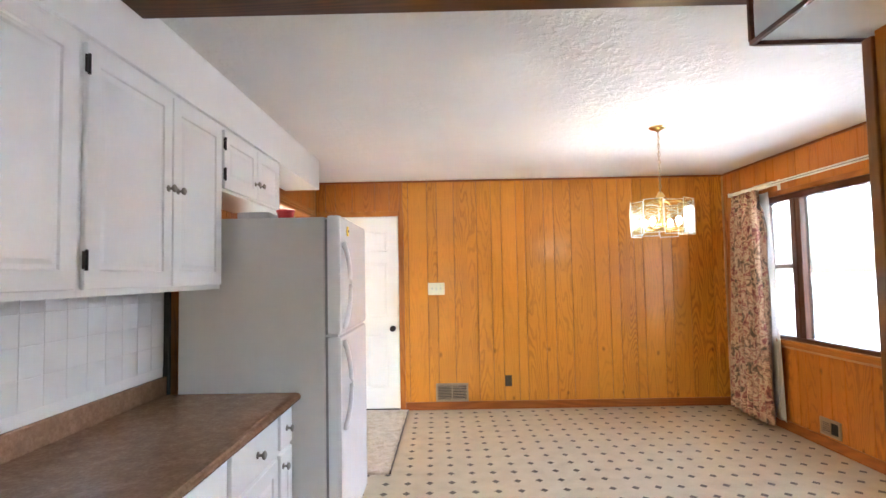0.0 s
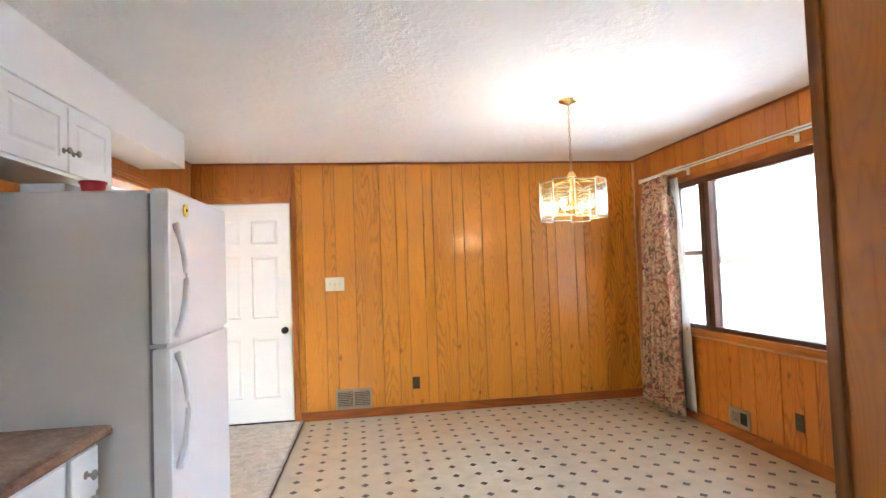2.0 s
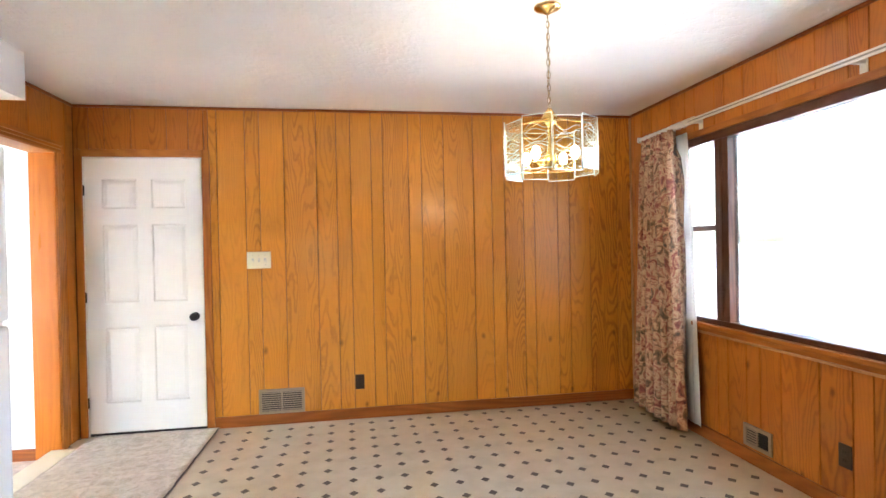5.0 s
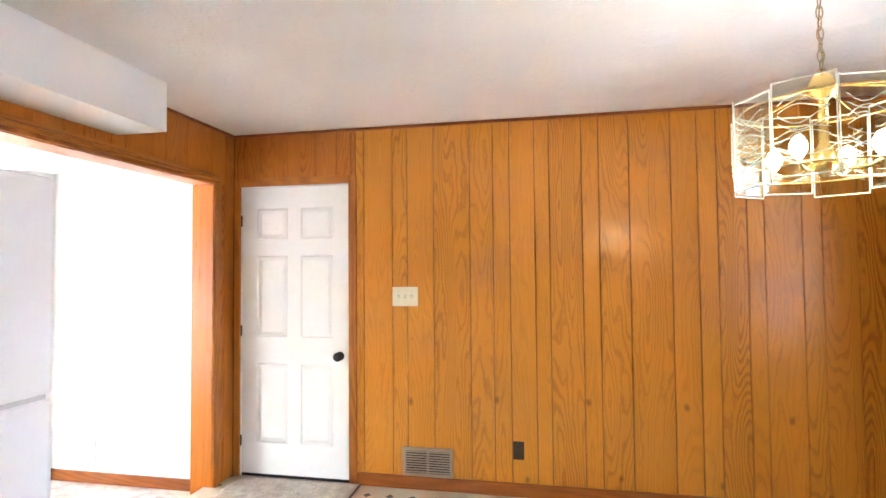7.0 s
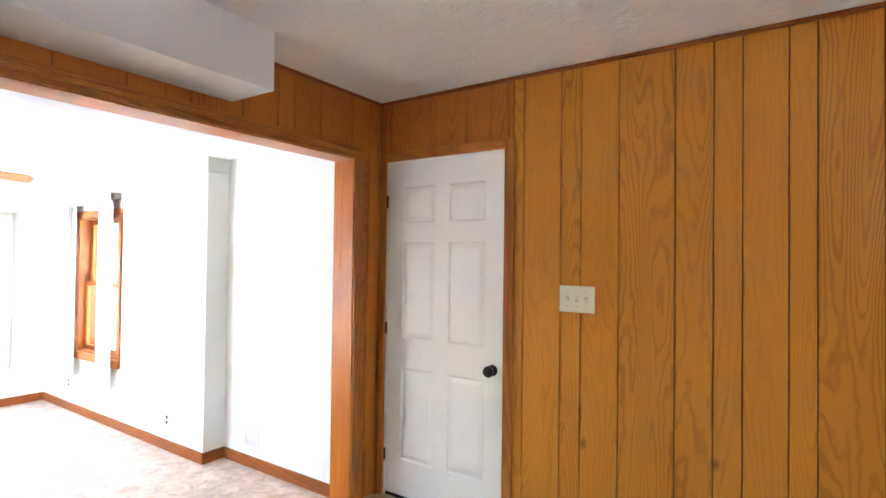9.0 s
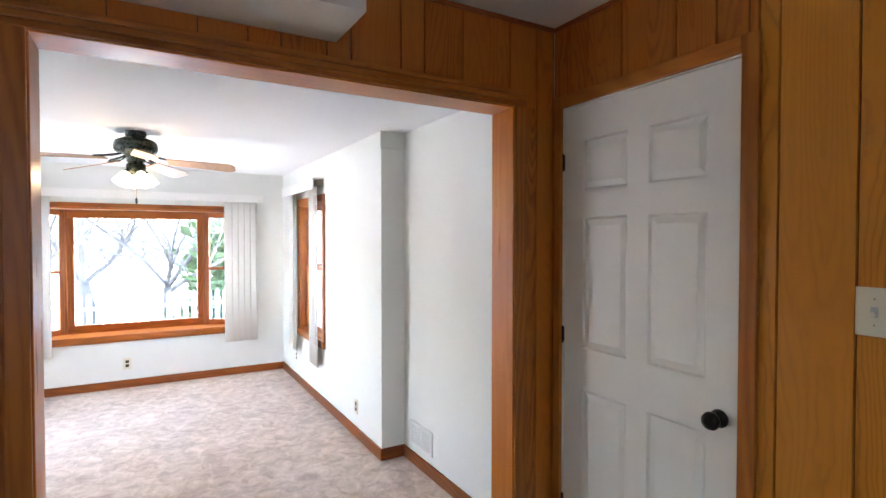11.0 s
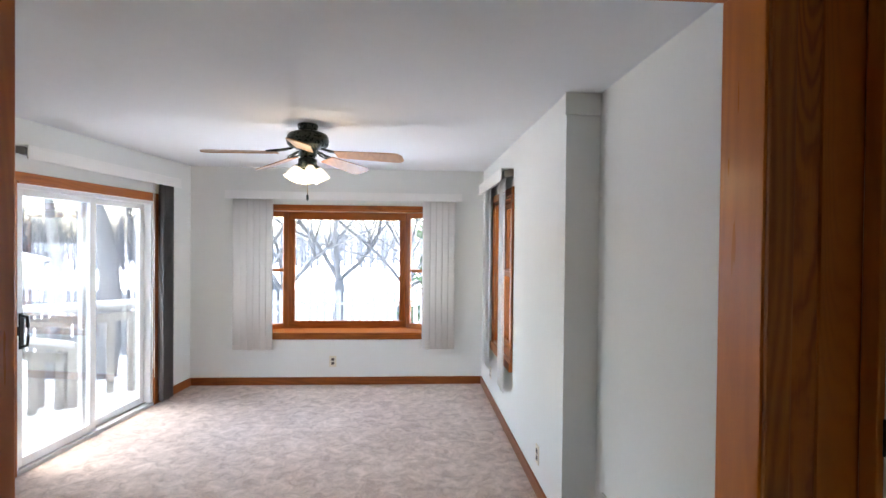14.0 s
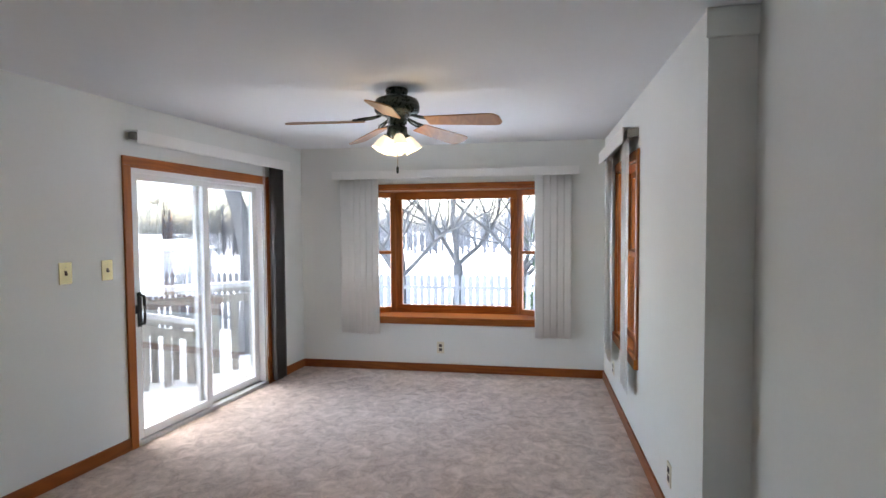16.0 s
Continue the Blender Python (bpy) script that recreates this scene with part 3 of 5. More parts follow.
# near-black sheet paints the darkness behind the closed door
board("door_backing", DX0 - 0.02, DX1 + 0.02, YN + 0.13, YN + 0.15, 0, DZ + 0.02, M_DARKVOID, "near-black sheet standing in for the unlit room behind the door", "wall", bevel=0)

# ceiling strip, soffits, partition
board("ceiling_beam", -1.128, 1.36, 1.56, 1.71, ZC - 0.06, ZC, M_BEAM, "dark stained beam across the kitchen ceiling", "beam")
SOFX, SOFY = -1.13, 4.343
board("soffit", XW, SOFX, YS, SOFY, 2.19, ZC - 0.001, M_SOFFIT, "white painted soffit box above the cabinets", "soffit", bevel=0.002)
PX, PY = 1.407, 1.563
board("soffit", 1.045, PX + 0.06, YS, PY + 0.02, 2.20, ZC - 0.001, M_SOFFIT, "glossy white soffit box beside the partition", "soffit", bevel=0.002)
board("soffit_trim", 1.03, 1.045, YS, PY + 0.03, 2.185, 2.20, M_BEAM, "dark edge trim on the soffit", bevel=0.001)
board("soffit_trim", 1.03, 1.045, PY + 0.02, PY + 0.035, 2.20, ZC - 0.061, M_BEAM, "dark edge trim on the soffit", bevel=0.001)
board("soffit_trim", 1.045, PX + 0.02, PY + 0.02, PY + 0.035, 2.185, 2.20, M_BEAM, "dark edge trim on the soffit", bevel=0.001)
structure("partition", box_bm(PX, XE, YS, PY - 0.03, 0, 2.20), M_PANEL_BROWN_SHADE, "floor to ceiling wood panelled partition", "wall")
structure("wall_partition_top", box_bm(PX + 0.06, XE, YS, PY - 0.03, 2.20, ZC), M_PANEL_BROWN_SHADE, "panelled top of the partition", "wall")
board("partition_trim", PX - 0.012, PX + 0.05, PY - 0.03, PY + 0.012, 0, 2.185, M_PARTITION, "wood end trim of the partition")

# panelling
STEPS = (0, 0.204, 0.309, 0.492, 0.739, 0.893, 1.002, 1.164)
REPEAT = 1.258


def grooves(start, lo, hi):
    out = [lo]
    k = math.floor((lo - start) / REPEAT) - 1
    while start + k * REPEAT < hi:
        for s in STEPS:
            u = start + k * REPEAT + s
            if lo + 0.02 < u < hi - 0.02:
                out.append(u)
        k += 1
    return out + [hi]


def panel(wall, axis, side, plane, start, lo, hi, z0, z1, mat=M_PANEL):
    g = grooves(start, lo, hi)
    for a, b in zip(g, g[1:]):
        part("panel_strip", plank_bm(axis, side, plane, a, b, z0, z1), mat, wall)


panel(wall_north, "x", -1, YN, -0.435, DX1 + 0.053, XE, 0.0, ZC)
panel(wall_north, "x", -1, YN, -1.53, XW, DX1 + 0.053, DZ + 0.012, ZC, M_PANEL_BROWN_SHADE)
# window wall: the shade of backlit panelling is put into this browner wood
panel(wall_east, "y", -1, XE, 3.072, 1.55, YN, 0.0, WEZ0 - 0.01, M_PANEL_BROWN_SHADE)
panel(wall_east, "y", -1, XE, 3.072, 1.55, YN, WEZ1 + 0.01, ZC, M_PANEL_BROWN_SHADE)
panel(wall_east, "y", -1, XE, 3.072, WEY1 + 0.005, YN, WEZ0 - 0.01, WEZ1 + 0.01, M_PANEL_BROWN_SHADE)
# opening wall: browner, redder wood than the north strips
panel(wall_west, "y", 1, XW, 4.40, 2.44, YN, OZ + 0.01, ZC, M_PANEL_BROWN_SHADE)
panel(wall_west, "y", 1, XW, 4.40, OY1 + 0.01, YN, 0.0, OZ + 0.01, M_PANEL_BROWN_SHADE)
panel(wall_west, "y", 1, XW, 4.40, 2.44, OY0 - 0.01, 0.0, OZ + 0.01, M_PANEL_BROWN_SHADE)


# ---- things: dining side ----
def six_panel_door():
    y0, y1 = YN + 0.004, YN + 0.040
    d = thing("door_1", "closed white painted six-panel interior door", "door", (DX0 + DX1) / 2, YN, 0.02, kind="structure")
    z0, z1 = 0.022, DZ
    w = DX1 - DX0
    cols = ((DX0 + 0.115, DX0 + w / 2 - 0.05), (DX0 + w / 2 + 0.05, DX1 - 0.115))
    rows = ((0.24, 0.80), (0.985, 1.565), (1.685, 1.905))
    bm = bmesh.new()
    xs = [DX0, cols[0][0], cols[0][1], cols[1][0], cols[1][1], DX1]
    zs = [z0, rows[0][0], rows[0][1], rows[1][0], rows[1][1], rows[2][0], rows[2][1], z1]
    for i in range(5):
        for j in range(7):
            hole = i in (1, 3) and j in (1, 3, 5)
            add_box(bm, xs[i], xs[i + 1], y0 + (0.012 if hole else 0), y1, zs[j], zs[j + 1])
    put("leaf", bm, M_DOOR, d)
    for a, b in cols:
        for c, e in rows:
            bm = bmesh.new()
            rings = []
            for inset, dep in ((0.0, 0.0), (0.008, 0.008), (0.014, 0.008), (0.036, 0.002), (0.040, 0.002)):
                rings.append([bm.verts.new(p) for p in ((a + inset, y0 + dep, c + inset), (b - inset, y0 + dep, c + inset), (b - inset, y0 + dep, e - inset), (a + inset, y0 + dep, e - inset))])
            for r, s in zip(rings, rings[1:]):
                for k in range(4):
                    bm.faces.new((r[k], r[(k + 1) % 4], s[(k + 1) % 4], s[k]))
            bm.faces.new(rings[-1])
            put("raised_panel", bm, M_DOOR, d)
    m = Matrix.Translation((DX1 - 0.062, y0, 0.865)) @ Matrix.Rotation(radians(90), 4, "X")
    put("door_knob", add_lathe(bmesh.new(), [(0.030, 0.0), (0.031, 0.006), (0.016, 0.010), (0.012, 0.020), (0.014, 0.028), (0.027, 0.040), (0.031, 0.052), (0.027, 0.064), (0.012, 0.070)], m), M_BLACK, d, "dark oil-rubbed bronze knob")
    for z in (0.25, 1.03, 1.82):
        bm = box_bm(DX0 - 0.004, DX0 - 0.001, YN - 0.002, YN + 0.006, z - 0.036, z + 0.036)
        add_tube(bm, [(DX0 - 0.004, YN - 0.004, z - 0.040), (DX0 - 0.004, YN - 0.004, z + 0.040)], 0.0035)
        put("hinge", bm, M_BLACK, d, "dark hinge")
    put("strike_plate", box_bm(DX1 + 0.004, DX1 + 0.012, YN - 0.003, YN + 0.012, 0.84, 0.90), M_BLACK, d)
    # strip paints the shade of the open gap under the door
    put("door_gap_shade", box_bm(DX0, DX1, y0 + 0.002, y1, 0.001, 0.0215), M_DARKVOID, d, "near-black strip painting the shade in the gap under the door")


six_panel_door()


def wall_plate(name, label, category, axis, side, plane, u, z, w, h, mat, kind, group=""):
    """Switch or socket plate on a wall."""
    def p(a, b, c, d, depth0, depth1, bevel=0.0):
        w0, w1 = sorted((plane + side * depth0, plane + side * depth1))
        return box_bm(a, b, w0, w1, c, d, bevel=bevel) if axis == "x" else box_bm(w0, w1, a, b, c, d, bevel=bevel)
    t = thing(name, label, category, *((u, plane) if axis == "x" else (plane, u)), z, group=group)
    put("plate", p(u - w / 2, u + w / 2, z - h / 2, z + h / 2, 0, 0.006, 0.002), mat, t)
    if kind == "socket":
        for dz in (-0.021, 0.021):
            s = put("socket", p(u - 0.016, u + 0.016, z + dz - 0.015, z + dz + 0.015, 0.006, 0.0085, 0.001), M_BROWNPL, t)
            for du in (-0.006, 0.006):
                put("slot", p(u + du - 0.0015, u + du + 0.0015, z + dz - 0.005, z + dz + 0.006, 0.0085, 0.0095), M_DARKVOID, s)
    else:
        n = kind
        for k in range(n):
            c = u + (k - (n - 1) / 2) * 0.046
            bm = p(c - 0.008, c + 0.008, z - 0.014, z + 0.014, 0.006, 0.008)
            up = 1 if k % 2 else -1
            add = p(c - 0.0045, c + 0.0045, z + up * 0.006 - 0.006, z + up * 0.006 + 0.006, 0.008, 0.018, 0.001)
            put("toggle_slot", bm, M_BROWNPL if mat is M_GOLDPLATE else M_GREYPL, t)
            put("toggle", add, M_BROWNPL if mat is M_GOLDPLATE else M_IVORY, t)
            for dz in (-0.035, 0.035):
                put("screw", p(c - 0.002, c + 0.002, z + dz - 0.002, z + dz + 0.002, 0.006, 0.0072), M_NICKEL, t)
    return t


wall_plate("light_switch", "ivory triple toggle switch plate on oak panelling", "light switch", "x", -1, YN, -0.142, 1.278, 0.178, 0.130, M_IVORY, 3)
wall_plate("wall_outlet", "brown wall outlet on oak panelling", "outlet", "x", -1, YN, 0.607, 0.292, 0.07, 0.115, M_BROWNPL, "socket", "brown outlets")
wall_plate("wall_outlet", "brown wall outlet under the dining window", "outlet", "y", -1, XE, 3.42, 0.292, 0.07, 0.115, M_BROWNPL, "socket", "brown outlets")


def wall_register(label, axis, side, plane, u0, u1, z0, z1, mat, dark, slats=9, open_half=None):
    """A louvred heating register: frame, middle bar, two banks of slats."""
    def p(a, b, c, d, d0, d1, bevel=0.0):
        w0, w1 = sorted((plane + side * d0, plane + side * d1))
        return box_bm(a, b, w0, w1, c, d, bevel=bevel) if axis == "x" else box_bm(w0, w1, a, b, c, d, bevel=bevel)
    t = thing("wall_vent", label, "vent", *(((u0 + u1) / 2, plane) if axis == "x" else (plane, (u0 + u1) / 2)), z0)
    # backing and open slats carry the duct's shade as a darker colour
    put("backing", p(u0 + 0.01, u1 - 0.01, z0 + 0.01, z1 - 0.01, 0, 0.002), dark, t)
    f = 0.022
    bm = p(u0, u1, z0, z0 + f, 0, 0.012, 0.002)
    for a in ((u0, u1, z1 - f, z1), (u0, u0 + f, z0 + f, z1 - f), (u1 - f, u1, z0 + f, z1 - f)):
        w0, w1 = sorted((plane, plane + side * 0.012))
        add_box(bm, *((a[0], a[1], w0, w1) if axis == "x" else (w0, w1, a[0], a[1])), a[2], a[3])
    put("frame", bm, mat, t)
    mid = (u0 + u1) / 2
    put("middle_bar", p(mid - 0.006, mid + 0.006, z0 + f, z1 - f, 0, 0.011), mat, t)
    for k in range(slats):
        z = z0 + f + (z1 - z0 - 2 * f) * (k + 0.5) / slats
        for n, (a, b) in enumerate(((u0 + f, mid - 0.006), (mid + 0.006, u1 - f))):
            put("slat", p(a, b, z - 0.0035, z + (0.001 if open_half == n else 0.0035), 0.003, 0.010), dark if open_half == n else mat, t)
    return t


wall_register("aged bronze heating register low on the panelled wall", "x", -1, YN, -0.165, 0.178, 0.085, 0.275, M_VENT, M_DARKVOID)
wall_register("bronze heating register under the window, half open", "y", -1, XE, 3.875, 4.095, 0.10, 0.235, M_VENT, M_DARKVOID, 6, 0)


def carpet_runner():
    bm = bmesh.new()
    x0, x1, y0, y1 = -1.325, -0.465, 3.635, 5.375
    nx, ny = 26, 52
    g = [[bm.verts.new((x0 + (x1 - x0) * i / nx + (0.006 * math.sin(j * 0.9) if i in (0, nx) else 0), y0 + (y1 - y0) * j / ny, 0.014 + 0.004 * noise.noise(Vector((i * 0.6, j * 0.6, 0))))) for j in range(ny + 1)] for i in range(nx + 1)]
    for i in range(nx):
        for j in range(ny):
            bm.faces.new((g[i][j], g[i + 1][j], g[i + 1][j + 1], g[i][j + 1])).smooth = True
    rim = [e for e in bm.edges if e.is_boundary]
    ext = bmesh.ops.extrude_edge_only(bm, edges=rim)
    for v in ext["geom"]:
        if isinstance(v, bmesh.types.BMVert):
            v.co.z = 0.0005
    t = thing("carpet_runner", "beige cut-pile carpet runner laid before the door and opening", "rug", -0.9, 4.5, 0)
    put("rug_body", bm, M_MAT, t)
    bm = add_tube(bmesh.new(), [(x1 + 0.006, y0 + (y1 - y0) * k / 40, 0.007 + 0.002 * math.sin(k)) for k in range(41)], 0.007, 6)
    put("binding", bm, M_BROWNPL, t, "dark brown strip along one edge")


carpet_runner()


def dining_window():
    t = thing("window_1", "wide picture window with dark brown frame and side sash", "window", XE, 3.4, WEZ0, kind="structure")
    x0, x1 = XE - 0.012, XE + 0.06
    y0, y1, z0, z1 = WEY0, WEY1, WEZ0, WEZ1
    def fr(name, a, b, c, d, mat, xa=x0, xb=x1, bev=0.004, label=""):
        return put(name, box_bm(xa, xb, a, b, c, d, bevel=bev), mat, t, label)
    fr("frame_head", y0, y1, z1 - 0.055, z1, M_BROWN_Y)
    fr("frame_sill", y0, y1, z0, z0 + 0.035, M_BROWN_Y)
    fr("frame_side", y0, y0 + 0.05, z0 + 0.035, z1 - 0.055, M_BROWN_Z)
    fr("frame_side", y1 - 0.05, y1, z0 + 0.035, z1 - 0.055, M_BROWN_Z)
    for a in (4.195, 2.55):
        fr("mullion", a, a + 0.125, z0 + 0.035, z1 - 0.055, M_BROWN_Z)
        fr("mullion_bead", a + 0.05, a + 0.075, z0 + 0.035, z1 - 0.055, M_BROWN_Z, x0 - 0.008, x0)
    for a, b in ((4.32, 4.77), (2.15, 2.55)):
        fr("sash_rail", a, b, 1.425, 1.462, M_BROWN_Y, XE + 0.015, XE + 0.05)
    for a, b in ((4.32, 4.77), (2.675, 4.195), (2.15, 2.55)):
        p = put("pane", box_bm(XE + 0.030, XE + 0.034, a - 0.005, b + 0.005, z0 + 0.03, z1 - 0.05), M_PANE_DIMMING, t)
        p.visible_shadow = False
    fr("head_casing", y0 - 0.05, y1 + 0.07, z1, z1 + 0.045, M_TRIM_Y, XE - 0.02, XE)
    fr("sill_board", y0 - 0.05, y1 + 0.07, z0 - 0.028, z0, M_TRIM_Y, XE - 0.045, XE + 0.01)
    fr("apron", y0 - 0.03, y1 + 0.05, z0 - 0.060, z0 - 0.028, M_TRIM_Y, XE - 0.02, XE)
    fr("apron_bead", y0 - 0.03, y1 + 0.05, z0 - 0.075, z0 - 0.060, M_PALETRIM_Y, XE - 0.024, XE, label="worn pale bead")
    fr("side_casing", y1, y1 + 0.055, z0, z1, M_TRIM_Z, XE - 0.02, XE)
    return t


dining_window()


def curtain():
    t = thing("curtain", "floral print curtain in rose and olive, drawn back, with white liner", "curtain", XE - 0.09, 4.72, 0.05)
    def sheet(ya, yb, za, zb, x, folds, depth, phase, mat, name, label, thick):
        bm = bmesh.new()
        nu, nv = 130, 34
        rows = []
        for j in range(nv + 1):
            v = j / nv
            z = za + (zb - za) * v
            row = []
            for i in range(nu + 1):
                u = i / nu
                pinch = 1 - 0.34 * v ** 2
                cy = (ya + yb) / 2
                y = cy + (u - 0.5) * (yb - ya) * pinch + 0.012 * math.sin(5 * v + 9 * u)
                amp = depth * (0.75 + 0.25 * math.sin(3 * u + 2 * v)) * (1 if v < 0.93 else 0.6)
                wave = abs(math.sin(u * folds * math.pi + phase + 0.35 * math.sin(2.2 * v + 5 * u)))
                xx = x + amp * (1.0 - 2.0 * wave ** 0.7) + 0.12 * amp * math.sin(u * 37 + 3 * v)
                row.append(bm.verts.new((xx, y, z + (0.025 * u if j == 0 else 0) + 0.006 * math.sin(u * 40) * (j == 0))))
            rows.append(row)
        for a, b in zip(rows, rows[1:]):
            for i in range(nu):
                bm.faces.new((a[i], a[i + 1], b[i + 1], b[i])).smooth = True
        ob = put(name, bm, mat, t, label)
        s = ob.modifiers.new("cloth", "SOLIDIFY")
        s.thickness = thick
        return ob
    sheet(4.475, 5.075, 0.045, 2.145, XE - 0.125, 6.5, 0.078, 0.4, M_FLORAL, "cloth", "", 0.003)
    sheet(4.44, 5.115, 0.085, 2.12, XE - 0.045, 5, 0.012, 1.0, M_LINER, "liner", "plain white liner", 0.002)
    for k in range(9):
        y = 4.50 + 0.06 * k
        bm = add_tube(bmesh.new(), [(XE - 0.10 + 0.02 * math.cos(a), y, 2.165 + 0.024 * math.sin(a)) for a in [i * math.pi / 6 for i in range(13)]], 0.0022, 5)
        put("hook", bm, M_ROD, t)


curtain()


def curtain_rod():
    t = thing("curtain_rod", "white painted traverse curtain rod above the dining window", "curtain rod", XE, 3.4, 2.17)
    put("rail", box_bm(XE - 0.105, XE - 0.085, 1.75, 5.08, 2.158, 2.188, bevel=0.006), M_ROD, t)
    put("track", box_bm(XE - 0.110, XE - 0.105, 1.75, 4.45, 2.166, 2.174), M_NICKEL, t)
    put("end_cap", box_bm(XE - 0.112, XE - 0.08, 5.08, 5.10, 2.152, 2.194, bevel=0.006), M_ROD, t)
    for y in (5.02, 4.46, 3.3, 2.0):
        bm = box_bm(XE - 0.085, XE - 0.0002, y - 0.012, y + 0.012, 2.165, 2.182, bevel=0.002)
        add_box(bm, XE - 0.004, XE - 0.0002, y - 0.02, y + 0.02, 2.12, 2.22)
        put("bracket", bm, M_ROD, t)
    for k in range(10):
        put("ring", add_tube(bmesh.new(), [(XE - 0.095 + 0.018 * math.cos(a), 4.40 + 0.028 * k, 2.173 + 0.022 * math.sin(a)) for a in [i * math.pi / 6 for i in range(13)]], 0.003, 5), M_ROD, t)


curtain_rod()


def chandelier():
    t = thing("chandelier", "lit brass chandelier with clear etched glass on a brass chain", "chandelier", CHX, CHY, ZC)
    top, bot, R = 1.905, 1.685, 0.203
    T = Matrix.Translation((CHX, CHY, 0))
    put("canopy", add_lathe(bmesh.new(), [(0.062, ZC), (0.062, ZC - 0.006), (0.05, ZC - 0.014), (0.022, ZC - 0.024), (0.010, ZC - 0.034)], T), M_BRASS, t)
    # chain links
    z = ZC - 0.034
    k = 0
    while z > 1.985:
        a = 0 if k % 2 else math.pi / 2
        bm = bmesh.new()
        loop = [(CHX + 0.008 * math.cos(q) * math.cos(a), CHY + 0.008 * math.cos(q) * math.sin(a), z - 0.017 + 0.019 * math.sin(q)) for q in [i * math.pi / 6 for i in range(13)]]
        put("chain_link", add_tube(bm, loop, 0.0019, 5, cap=False), M_CHAIN, t)
        z -= 0.029
        k += 1
    put("cord", add_tube(bmesh.new(), [(CHX + 0.004 * math.sin(i), CHY + 0.004 * math.cos(i), ZC - 0.03 - (ZC - 2.0) * i / 16) for i in range(17)], 0.002, 5), M_BRASS, t)
    put("stem", add_lathe(bmesh.new(), [(0.006, 1.70), (0.016, 1.71), (0.03, 1.73), (0.03, 1.76), (0.012, 1.79), (0.012, 1.90), (0.034, 1.92), (0.034, 1.945), (0.010, 1.985)], T), M_BRASS, t)
    n = 10
    for i in range(n):
        a = 2 * math.pi * (i + 0.5) / n
        w = 2 * R * math.tan(math.pi / n) * 0.97
        m = T @ Matrix.Rotation(a, 4, "Z") @ Matrix.Translation((R, 0, 0))
        dz = 0.012 if i % 2 else 0.0
        bm = bmesh.new()
        hw, b = w / 2, 0.012
        za, zb = bot - dz, top + 0.010 - dz
        outer = [bm.verts.new(m @ Vector((0, y, z))) for y, z in ((-hw, za), (hw, za), (hw, zb), (-hw, zb))]
        inner = [bm.verts.new(m @ Vector((0.006, y, z))) for y, z in ((-hw + b, za + b), (hw - b, za + b), (hw - b, zb - b), (-hw + b, zb - b))]
        back = [bm.verts.new(m @ Vector((-0.003, y, z))) for y, z in ((-hw, za), (hw, za), (hw, zb), (-hw, zb))]
        bm.faces.new(inner)
        bm.faces.new(back)
        for q in range(4):
            bm.faces.new((outer[q], outer[(q + 1) % 4], inner[(q + 1) % 4], inner[q]))
            bm.faces.new((outer[q], outer[(q + 1) % 4], back[(q + 1) % 4], back[q]))
        p = put("glass_panel", bm, M_CHGLASS, t)
        p.visible_shadow = False
        rim = [m @ Vector((0.002, y, z)) for y, z in ((-hw, za), (hw, za), (hw, zb), (-hw, zb), (-hw, za))]
        bm = bmesh.new()
        for q in range(4):
            add_tube(bm, [rim[q], rim[q + 1]], 0.0017, 4)
        g = put("bevel_edge", bm, M_GLASSEDGE, p, "bright bevelled glass edge")
        g.location = (0, 0, 0)
        g.visible_shadow = False
        bm = bmesh.new()
        for e in range(8):
            s, h0 = (1 if (e // 2 + i) % 2 else -1), za + 0.045 + 0.019 * e
            pts = [m @ Vector((0.007, -hw + b + (w - 2 * b) * q / 7, h0 + s * (0.012 + 0.004 * (e % 3)) * math.sin(q / 7 * math.pi * (0.8 + 0.12 * e)) + s * 0.014 * (q / 7 - 0.5))) for q in range(8)]
            add_tube(bm, pts, 0.0012, 4)
        g = put("etching", bm, M_GLASSEDGE, p, "pale wavy etched lines")
        g.location = (0, 0, 0)
        g.visible_shadow = False
    for z in (bot + 0.03, top - 0.02):
        put("frame_ring", add_tube(bmesh.new(), [(CHX + (R - 0.012) * math.cos(2 * math.pi * q / 48), CHY + (R - 0.012) * math.sin(2 * math.pi * q / 48), z) for q in range(49)], 0.003, 5, cap=False), M_BRASS, t)
    for i in range(4):
        a = radians(40 + 90 * i)
        c, s = math.cos(a), math.sin(a)
        arm = [(CHX + r * c, CHY + r * s, z) for r, z in ((0.02, 1.745), (0.06, 1.715), (0.10, 1.715), (0.125, 1.728))]
        put("arm", add_tube(bmesh.new(), arm, 0.005, 6), M_BRASS, t)
        put("spoke", add_tube(bmesh.new(), [(CHX + 0.03 * c, CHY + 0.03 * s, 1.935), (CHX + (R - 0.012) * c, CHY + (R - 0.012) * s, top - 0.02)], 0.003, 5), M_BRASS, t)
        b = put("bulb", add_lathe(bmesh.new(), [(0.006, 1.738), (0.013, 1.746), (0.020, 1.762), (0.019, 1.778), (0.010, 1.793), (0.002, 1.798)], Matrix.Translation((CHX + 0.125 * c, CHY + 0.125 * s, 0)), 12), M_BULB, t, "lit flame bulb")
        b.visible_shadow = False


chandelier()


